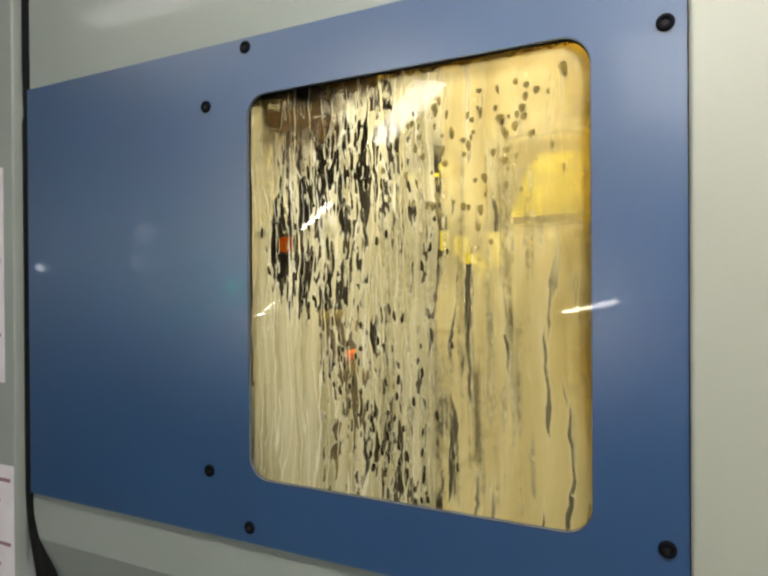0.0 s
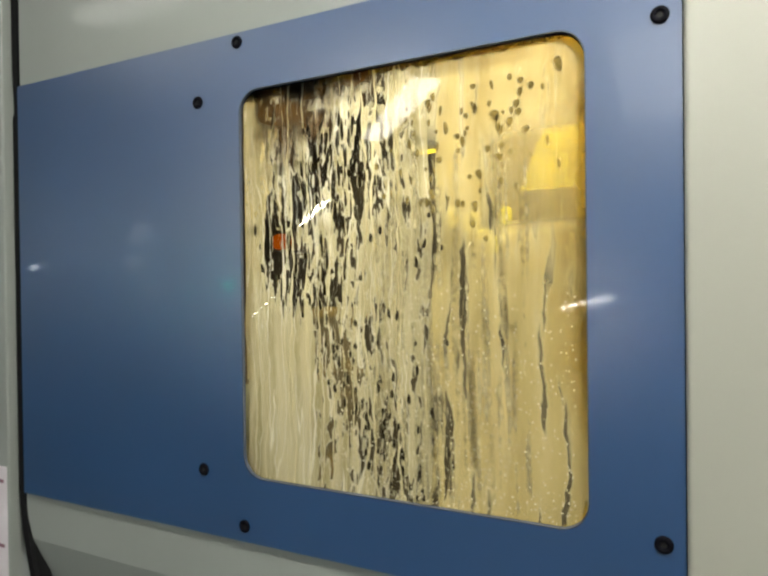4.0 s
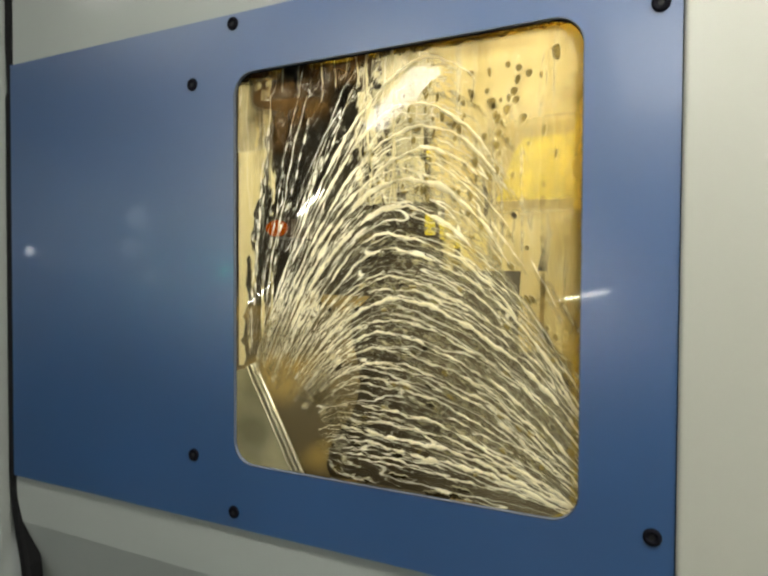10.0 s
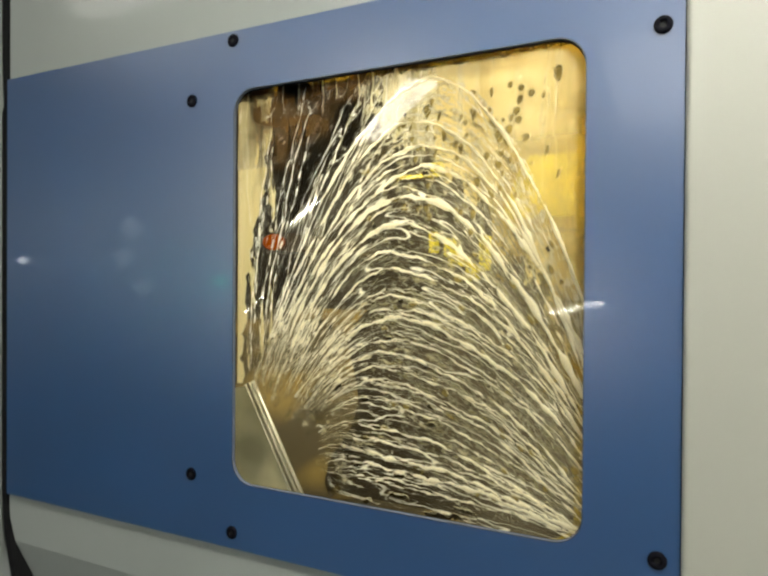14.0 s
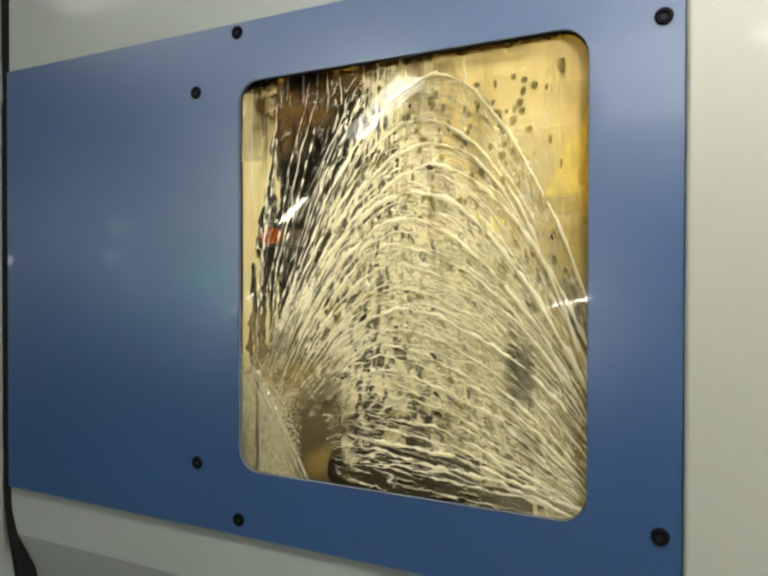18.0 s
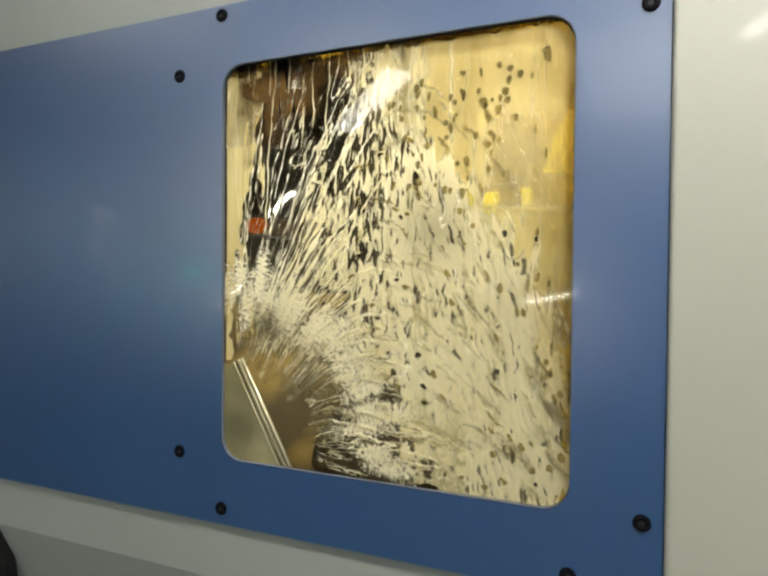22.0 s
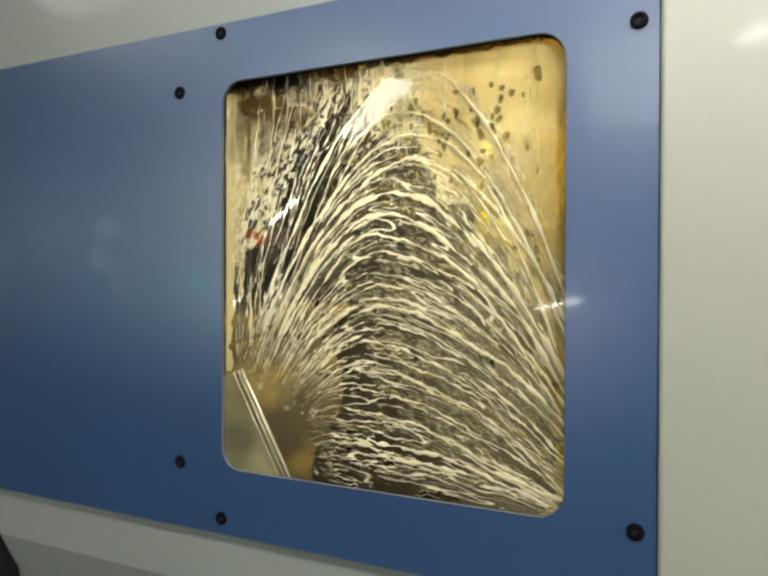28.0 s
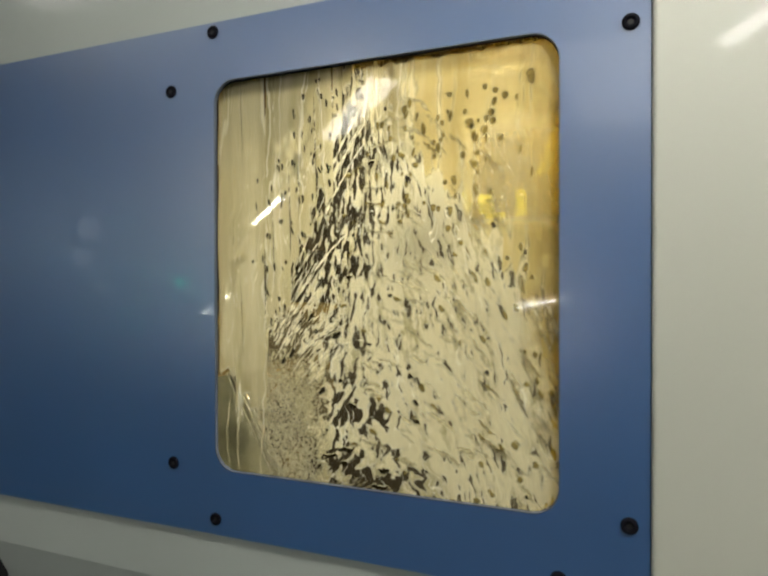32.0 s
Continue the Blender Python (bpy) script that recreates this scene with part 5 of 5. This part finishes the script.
# dark and olive patches painted for gaps in the strips, moving with them
for i in range(150):
    z = rng.uniform(-0.185, 0.14)
    if i < 120:
        x = rng.gauss(-0.133 + (0.06 - z) * 0.6, 0.018) if z < 0.06 else rng.uniform(-0.13, -0.02)
    else:
        x = rng.uniform(-0.03, 0.05)
    L, w = rng.uniform(0.005, 0.014), rng.uniform(0.0024, 0.0046)
    if i < 120 and i % 5 < 2 and z > -0.02:
        x, L, w = rng.uniform(-0.128, -0.025), rng.uniform(0.010, 0.030), rng.uniform(0.0022, 0.0040)
    st = strip_at(x, z)
    pale = z > 0.04 and x > -0.03
    y = st[5] - 0.0008
    n = 9
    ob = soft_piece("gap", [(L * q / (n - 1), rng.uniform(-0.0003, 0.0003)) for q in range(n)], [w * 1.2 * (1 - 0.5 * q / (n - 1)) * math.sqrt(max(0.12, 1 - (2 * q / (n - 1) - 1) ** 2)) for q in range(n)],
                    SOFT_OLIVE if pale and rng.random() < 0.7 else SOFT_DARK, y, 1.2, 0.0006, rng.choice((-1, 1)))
    a = -90 + rng.gauss(0, 5)
    KEYED.append((ob, [(t, pose(x + dx, y, z + dz, 0, a, 0)) for t, dx, dz in st[4]]))
# soft upright streaks where the film is thin, beside the lacy band
for i in range(90):
    x, z = rng.uniform(-0.02, 0.11), rng.uniform(-0.19, 0.04)
    if i % 3 == 0:
        z = rng.uniform(-0.19, -0.10)
    st = strip_at(x, z)
    L, w, n = rng.uniform(0.05, 0.15), rng.uniform(0.0028, 0.0065), 16
    y = st[5] - 0.0002
    ob = soft_piece("streak", [(0.0005 * math.sin(q * 0.5), L * q / (n - 1)) for q in range(n)], [w * rng.uniform(0.9, 1.1) for q in range(n)], SOFT_PALE if i % 5 > 1 else SOFT_OLIVE, y - 0.00003 * (i % 5), rng.uniform(0.44, 0.66) if i % 5 > 1 else rng.uniform(0.30, 0.44), 0.0, rng.choice((-1, 1)))
    KEYED.append((ob, [(t, pose(x + dx, y, z + dz, 0, 0, 0)) for t, dx, dz in st[4]]))
for i in range(13):
    x = -0.146 + 0.160 * (i + rng.uniform(0.1, 0.9)) / 13
    thin_w = rng.choice((0.0009, 0.0012, 0.0016, 0.0020))
    n = 150
    ph, ph2 = rng.uniform(0, 6.28), rng.uniform(0, 6.28)
    pts, ws = [], []
    for k in range(n):
        h = 0.43 * k / (n - 1)
        pts.append((x + 0.0022 * math.sin(h * 33 + ph) + 0.0009 * math.sin(h * 110 + ph2) + 0.0004 * math.sin(h * 300 + ph), h))
        ws.append(thin_w * (1 + 0.25 * math.sin(h * 70 + ph2) + 0.22 * math.sin(h * 170 + ph) + rng.uniform(-0.15, 0.15)) * min(1, 0.4 + h / 0.004))
    y = Y_RUN - 0.0004 - Y_FILM
    ob = ribbon("run", pts, ws, RUN, film, y, 0.4)
    KEYED.append((ob, [(t, pose(x, y, zb, 0, 0, 0)) for t, zb in run_rows(x, i, x > -0.045, 0.16 if i in (1, 2) else rng.choice((0.012, 0.03, 0.06)))]))

def foam_patch(rx, rz, y, seed, base=-0.3):
    """A ragged patch of foam, thick in its middle."""
    NI, NJ = 17, 17
    grid, uvs, thin = [], [], []
    for j in range(NJ):
        w = 2 * j / (NJ - 1) - 1
        row, ru, rt = [], [], []
        for i in range(NI):
            u = 2 * i / (NI - 1) - 1
            r = math.hypot(u, w) * (1 + 0.35 * noise.noise(Vector((u * 2, w * 2, seed))))
            row.append((rx * u, rz * w))
            ru.append((rx * u + seed, rz * w))
            rt.append(base + 1.6 * r ** 2.2)
        grid.append(row)
        uvs.append(ru)
        thin.append(rt)
    return sheet("foam_burst", grid, uvs, thin, film, y, FOAM)


# fresh sheets of coolant that come down the dark side after the last stop
for i in range(16):
    x0 = -0.156 + 0.0085 * i
    x1 = x0 + 0.0085
    solid = x0 < -0.112
    NI, NJ = 5, 60
    grid, uvs, thin = [], [], []
    for j in range(NJ):
        h = 0.36 * j / (NJ - 1)
        xs = [x0 + (x1 - x0) * q / (NI - 1) for q in range(NI)]
        grid.append([(x + 0.0012 * math.sin(h * 35), h) for x in xs])
        uvs.append([(x * 0.6 + 5.3, h * 0.5) for x in xs])
        thin.append([(-0.45 if solid else 0.12 + 0.25 * noise.noise(Vector((x * 60, h * 14, 3)))) + 1.7 * max(0, 1 - h / 0.03) for x in xs])
    y = Y_RUN - Y_FILM - 0.0011 - 0.00004 * (i % 2)
    ob = sheet("run_sheet", grid, uvs, thin, film, y)
    xm = grid[0][NI // 2][0]
    end = (-0.125 + rng.uniform(-0.03, 0.02)) if solid else line_z(x0) - rng.uniform(0.015, 0.05)
    if x0 < -0.147:
        end = -0.10
    t0 = OFF2 + 0.02 + rng.uniform(0, 0.12) + (0 if solid else 0.12)
    rows = [(0, 0.2), (t0, 0.2), (t0 + 0.22, 0.2 + (end - 0.2) * 0.55), (t0 + 0.45, 0.2 + (end - 0.2) * 0.90), (32.0, end)]
    KEYED.append((ob, [(t, pose(xm, y, zb, 0, 0, 0)) for t, zb in rows]))
    # dark patches painted on the sheet where the unlit inside would show
    for q in range(2 if solid and x0 > -0.125 else (0 if solid else 9)):
        L, w, n = rng.uniform(0.003, 0.011), rng.uniform(0.0014, 0.0032), 9
        x, h = rng.uniform(x0, x1), rng.uniform(0.015, 0.16) if not solid else rng.uniform(0.13, 0.3)
        yg = y - 0.0002
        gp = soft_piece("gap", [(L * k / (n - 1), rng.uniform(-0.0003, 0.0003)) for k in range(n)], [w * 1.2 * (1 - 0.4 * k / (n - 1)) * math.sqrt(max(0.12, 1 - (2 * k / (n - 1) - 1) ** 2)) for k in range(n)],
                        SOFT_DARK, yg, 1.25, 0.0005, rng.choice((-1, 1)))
        a = -90 - (12 if h < 0.06 else 0) + rng.gauss(0, 6)
        KEYED.append((gp, [(t, pose(x, yg, zb + h, 0, a + 180, 0)) for t, zb in rows]))

# the film that thickens beyond the crest and drains down whenever the jet stops, in upright pieces
EDGE_Z, EDGE_X = [e[1] for e in edge[::-1]], [e[0] for e in edge[::-1]]
DW = 0.0207


def drain_thin(x, z):
    """Torn into a net along the film's slanted edge, whole beyond the crest."""
    e = (x - np.interp(z, EDGE_Z, EDGE_X)) / 0.105
    k = 0.42 - 0.20 * max(0, min(1, (x + 0.01) / 0.07)) + (0.30 + 0.55 * max(0, min(1, (z + 0.12) / 0.06))) * max(0, 1 - max(0, e)) ** 1.3 + (1.4 * max(0, -e) / 0.12)
    k += 0.75 * math.exp(-((z + 0.172 + 0.10 * (x - 0.02)) / 0.011) ** 2 - ((x - 0.025) / 0.045) ** 2) + 0.45 * math.exp(-((z + 0.118) / 0.010) ** 2 - ((x + 0.02) / 0.03) ** 2)
    k += 0.14 * noise.noise(Vector((x * 22, z * 22, 7)))
    return max(0.0, min(2.2, k))


for i in range(13):
    x0 = -0.114 + DW * i
    x1 = x0 + DW
    lag = rng.uniform(0, 0.08)
    for z0, z1 in ((-0.194, -0.10), (-0.10, -0.02), (-0.02, 0.06), (0.06, 0.125), (0.125, 0.19)):
        xm, zm = (x0 + x1) / 2, (z0 + z1) / 2
        if xm < np.interp(zm, EDGE_Z, EDGE_X) - 0.03:
            continue
        NI, NJ = 7, max(8, int((z1 - z0) / 0.004))
        grid, uvs, thin = [], [], []
        for j in range(NJ):
            zz = z0 + (z1 - z0) * j / (NJ - 1)
            xs = [x0 + (x1 - x0) * q / (NI - 1) for q in range(NI)]
            grid.append([(x, zz) for x in xs])
            uvs.append([(x + (-0.34 + 0.54 * max(0, min(1, (x + 0.09) / 0.16))) * zz + 2.4, zz) for x in xs])
            thin.append([drain_thin(x, zz) for x in xs])
        y = 0.01020 - Y_FILM + 0.00003 * ((i * 5 + int((z0 + 0.2) * 60)) % 6)
        ob = sheet("drain_sheet", grid, uvs, thin, film, y, DRAIN, clears=True)
        px, pz = grid[0][NI // 2]
        beyond = zm > fan_top(xm) - 0.02 and xm > 0.0
        up = pz + 0.42
        ang = math.atan2(zm - C0[1], xm - C0[0])
        far = math.hypot(zm - C0[1], xm - C0[0])
        ox, oz = (px + 0.35 * math.cos(ang), pz + 0.35 * math.sin(ang)) if ang < 0.5 else (px, pz + 0.42)
        if beyond:
            rows = [(0, px, up), (13.2, px, up), (16.3, px, pz + 0.002), (32.0, px, pz - 0.004)]
        else:
            late_side = xm > 0.07 - 0.25 * zm
            a1 = OFF1 + (-0.9 if late_side else 0.10) + lag
            t2 = ON2 + 0.1 + travel(max(0, far - R0), 0.8) * 0.8 + (1.1 if late_side else 0) + (1.5 if zm > 0.06 else 0)
            gone = zm < 0.11
            rows = [(0, px, up), (a1, px, up), (a1 + 0.55, px, pz + 0.012), (a1 + 1.6, px, pz + 0.004), (ON2, px, pz)]
            if gone:
                rows += [(t2, px, pz), (t2 + 0.35, ox, oz), (OFF2 - 0.4, ox, oz), (OFF2 - 0.2, px, up), (OFF2 + 0.4 + lag, px, up), (OFF2 + 1.15, px, pz + 0.012)]
            rows.append((32.0, px, pz - 0.002))
        KEYED.append((ob, [(t, pose(x, y, z, 0, 0, 0)) for t, x, z in rows]))

# a holed net of film that creeps down the dark side while the jet runs again
for i in range(8):
    x0 = -0.152 + 0.0165 * i
    grid, uvs, thin = [], [], []
    NI, NJ = 9, 52
    for j in range(NJ):
        zz = -0.012 + 0.204 * j / (NJ - 1)
        xs = [x0 + 0.0165 * q / (NI - 1) for q in range(NI)]
        grid.append([(x, zz) for x in xs])
        uvs.append([(x - 0.45 * zz + 5.7, zz * 1.7) for x in xs])
        row = []
        for x in xs:
            past = x - np.interp(zz, (0.0, 0.186), (-0.143, -0.020)) + 0.010 * noise.noise(Vector((x * 60, zz * 60, 4)))
            row.append(0.40 + 0.42 * max(0, 1 - abs(past + 0.012) / 0.022) + 1.6 * max(0, min(1, past / 0.02)) + 1.2 * max(0, -zz / 0.012) + 0.22 * noise.noise(Vector((x * 30, zz * 30, 9))))
        thin.append(row)
    y = 0.01035 - Y_FILM + 0.00002 * (i % 3)
    ob = sheet("net_sheet", grid, uvs, thin, film, y, DRAIN)
    px, pz = grid[0][NI // 2]
    slow = rng.uniform(0, 0.7)
    KEYED.append((ob, [(t, pose(px, y, pz + dz, 0, 0, 0)) for t, dz in ((0, 0.42), (23.0, 0.42), (23.6 + slow, 0.10), (25.0 + slow, 0.045), (27.6, 0.012), (30.4, 0.0), (32.0, -0.004))]))

# thin foam wash that runs over the cleared patch whenever the jet stops
for i in range(5):
    x0, x1 = -0.156 + 0.023 * i, -0.156 + 0.023 * (i + 1)
    NI, NJ = 8, 34
    hi = np.interp(x1, (-0.133, -0.10, -0.04), (-0.105, -0.060, -0.075))
    grid, uvs, thin = [], [], []
    for j in range(NJ):
        zz = -0.195 + (hi + 0.195) * j / (NJ - 1)
        xs = [x0 + (x1 - x0) * q / (NI - 1) for q in range(NI)]
        grid.append([(x, zz) for x in xs])
        uvs.append([(x + 3.1, zz) for x in xs])
        thin.append([0.42 + 1.0 * max(0, (-0.112 - 0.5 * (zz + 0.12) - x) / 0.03) + 0.6 * max(0, 1 - (NJ - 1 - j) / 6) + 0.10 * math.sin(x * 160) * math.sin(zz * 120) + 0.9 * max(0, (x + 0.062) / 0.03) for x in xs])
    y = 0.0097 - Y_FILM
    ob = sheet("foam_wash", grid, uvs, thin, film, y, VEIL)
    px, pz = grid[0][NI // 2]
    hid = px - 0.125
    late = rng.uniform(0, 0.35)
    KEYED.append((ob, [(0, pose(hid, y, pz - 0.02, 0, 0, 0)), (OFF1 + 0.15, pose(hid, y, pz - 0.02, 0, 0, 0)), (OFF1 + 0.8 + late, pose(px, y, pz, 0, 0, 0)), (ON2, pose(px, y, pz - 0.006, 0, 0, 0)),
                       (ON2 + 0.25, pose(hid, y, pz - 0.02, 0, 0, 0)), (OFF2 + 0.1, pose(hid, y, pz - 0.02, 0, 0, 0)), (OFF2 + 0.7 + late, pose(px, y, pz, 0, 0, 0)), (32, pose(px, y, pz - 0.004, 0, 0, 0))]))

# a thick burst of foam carried over the crest after the second start
for k, (rx, rz, lag) in enumerate(((0.050, 0.032, 0.0), (0.044, 0.026, 0.14), (0.040, 0.024, 0.24))):
    y = Y_GAP - Y_FILM - 0.0004 - 0.0001 * k
    ob = foam_patch(rx, rz, y, k + 2)
    s = 0.008 * k
    KEYED.append((ob, [(0, pose(-0.21, y, -0.10, 0, -60, 0)), (22.45 + lag, pose(-0.22, y, -0.10, 0, -60, 0)), (22.75 + lag, pose(-0.105, y, -0.050, 0, -52, 0)), (23.0 + lag, pose(-0.066, y, 0.000 - s, 0, -46, 0)),
                       (23.4 + lag, pose(-0.055, y, 0.022 - s, 0, -35, 0)), (23.8 + lag, pose(-0.018, y, 0.030 - s, 0, -8, 0)), (24.2 + lag, pose(0.035, y, 0.016 - s, 0, 22, 0)),
                       (24.6 + lag, pose(0.095, y, -0.06, 0, 48, 0)), (24.85 + lag, pose(0.135, y + 0.1, -0.26, 0, 60, 0)), (32, pose(0.135, y + 0.1, -0.265, 0, 60, 0))]))

# the thick feathery front that opens round the jet's foot at each start
for k in range(22):
    phi = radians(-8 + 108 * (k + rng.uniform(0.1, 0.9)) / 22)
    y = Y_GAP - Y_FILM - 0.0003 - 0.00004 * (k % 3)
    ob = foam_patch(rng.uniform(0.024, 0.034), rng.uniform(0.008, 0.014), y, 10 + k, 0.30)
    ux, uz, dr = math.cos(phi), math.sin(phi), rng.uniform(-0.014, 0.014)

    def spot(r, back=0.0):
        return pose(C0[0] + (r + dr) * ux, y + back, C0[1] + (r + dr) * uz - (0.5 if back else 0), 0, -math.degrees(phi), 0)

    KEYED.append((ob, [(0, spot(0.10, 0.4)), (6.50, spot(0.10, 0.4)), (6.72, spot(0.095)), (7.05, spot(0.122)), (7.35, spot(0.15)), (7.6, spot(0.17, 0.4)), (21.50, spot(0.10, 0.4)),
                       (21.72, spot(0.10)), (22.0, spot(0.14)), (22.3, spot(0.17, 0.4)), (32, spot(0.17, 0.4))]))

# spray specks that rise over the lower half before the jet starts
for k in range(7):
    v, f = [], []
    for i in range(330):
        x = rng.uniform(-0.055, 0.145)
        z = -0.180 + (0.15 + 0.05 * rng.random()) * rng.random() ** 1.5
        r = rng.uniform(0.0003, 0.0008)
        b = len(v)
        v.append((x, -0.0006, z))
        for q in range(6):
            v.append((x + r * math.cos(q * 1.047), 0, z + r * 1.25 * math.sin(q * 1.047)))
        for q in range(6):
            f.append((b, b + 1 + q, b + 1 + (q + 1) % 6))
    ob = tagged(mesh_part("foam_speckle", v, f, STRAND), "pale flecks of coolant spray on the pane", "coolant specks", kind="stuff")
    y, t0 = Y_GAP - 0.0003, 0.8 + k * 0.75
    KEYED.append((ob, [(0, pose(0, y + 0.1, ZC - 0.25, 0, 0, 0)), (t0, pose(0, y + 0.1, ZC - 0.245, 0, 0, 0)), (t0 + 1.2, pose(0, y, ZC - 0.02, 0, 0, 0)), (7.2 + 0.2 * k, pose(0.001, y, ZC, 0, 0, 0)),
                       (8.6 + 0.25 * k, pose(0.012, y + 0.1, ZC - 0.25, 0, 0, 0)), (32, pose(0.012, y + 0.1, ZC - 0.25, 0, 0, 0))]))

# brown grime along the top of the pane
n = 90
v, f = [], []
for i in range(n):
    x = -0.156 + 0.312 * i / (n - 1)
    d = 0.003 + 0.006 * abs(noise.noise(Vector((x * 60, 0, 0)))) + 0.004 * abs(noise.noise(Vector((x * 190, 4, 0)))) + (0.004 if x < -0.02 else -0.002)
    v += [(x, 0, 0.182), (x, 0, 0.178 - d)]
for i in range(n - 1):
    f.append((2 * i, 2 * i + 2, 2 * i + 3, 2 * i + 1))
g = tagged(mesh_part("grime_band", v, f, GRIME), "brown grime along the top edge of the pane", "grime", kind="stuff")
g.location = (0, Y_RUN - 0.0004, ZC)
for x0, x1, z, w, k in ((-0.157, -0.04, 0.152, 0.105, 0.95), (-0.13, 0.02, 0.172, 0.036, 0.9), (-0.02, 0.11, 0.177, 0.012, 0.6), (-0.156, -0.11, 0.176, 0.018, 0.9)):
    n = 40
    st = soft_piece("stain", [(x0 + (x1 - x0) * q / (n - 1), z + 0.002 * noise.noise(Vector((q * 0.4, 0, w * 99)))) for q in range(n)], [w * (0.75 + 0.5 * abs(noise.noise(Vector((q * 0.35, 3, w * 77))))) for q in range(n)],
                    SOFT_BROWN, 0.0, k)
    st.location.y = Y_RUN - Y_FILM - 0.0006
# amber glow put into colour down the far side and along its top
for pts, w, k in ((((0.140, 0.19), (0.140, -0.19)), 0.070, 0.54), (((0.150, 0.19), (0.150, -0.19)), 0.022, 0.55), (((0.01, 0.168), (0.155, 0.168)), 0.040, 0.52)):
    n = 40
    (xa, za), (xb, zb) = pts
    st = soft_piece("stain", [(xa + (xb - xa) * q / (n - 1), za + (zb - za) * q / (n - 1)) for q in range(n)], [w * (0.85 + 0.3 * noise.noise(Vector((q * 0.3, 5, w * 55)))) for q in range(n)], SOFT_AMBER, 0.0, k)
    st.location.y = Y_GAP - Y_FILM + 0.0003


# ---- what moves ----
def motions():
    for ob, rows in KEYED:
        rows = sorted(rows, key=lambda r: r[0])
        keep = [rows[0]]
        for r in rows[1:]:
            if frame(r[0]) > frame(keep[-1][0]) and r[0] <= 32.0:
                keep.append(r)
        if keep[-1][0] < 32.0:
            keep.append((32.0, keep[-1][1]))
        walk(ob, keep)
    x, y, z = nozzle.location
    walk(nozzle, [(t, pose(x + dx, y + dy, z + dz, 0, 0, 0)) for t, dx, dy, dz in ((0, 0, 0, 0), (0.8, 0.001, 0, 0), (1.3, 0.004, 0, 0.004), (1.9, 0.012, 0.05, -0.05), (2.6, 0.02, 0.1, -0.22), (32.0, 0.02, 0.1, -0.22))])
    for ob in (gplate, chuck, bar):
        x, y, z = ob.location
        walk(ob, [(t, pose(x + dx, y, z + dz, 0, a, 0)) for t, dx, dz, a in slide_rows])


motions()
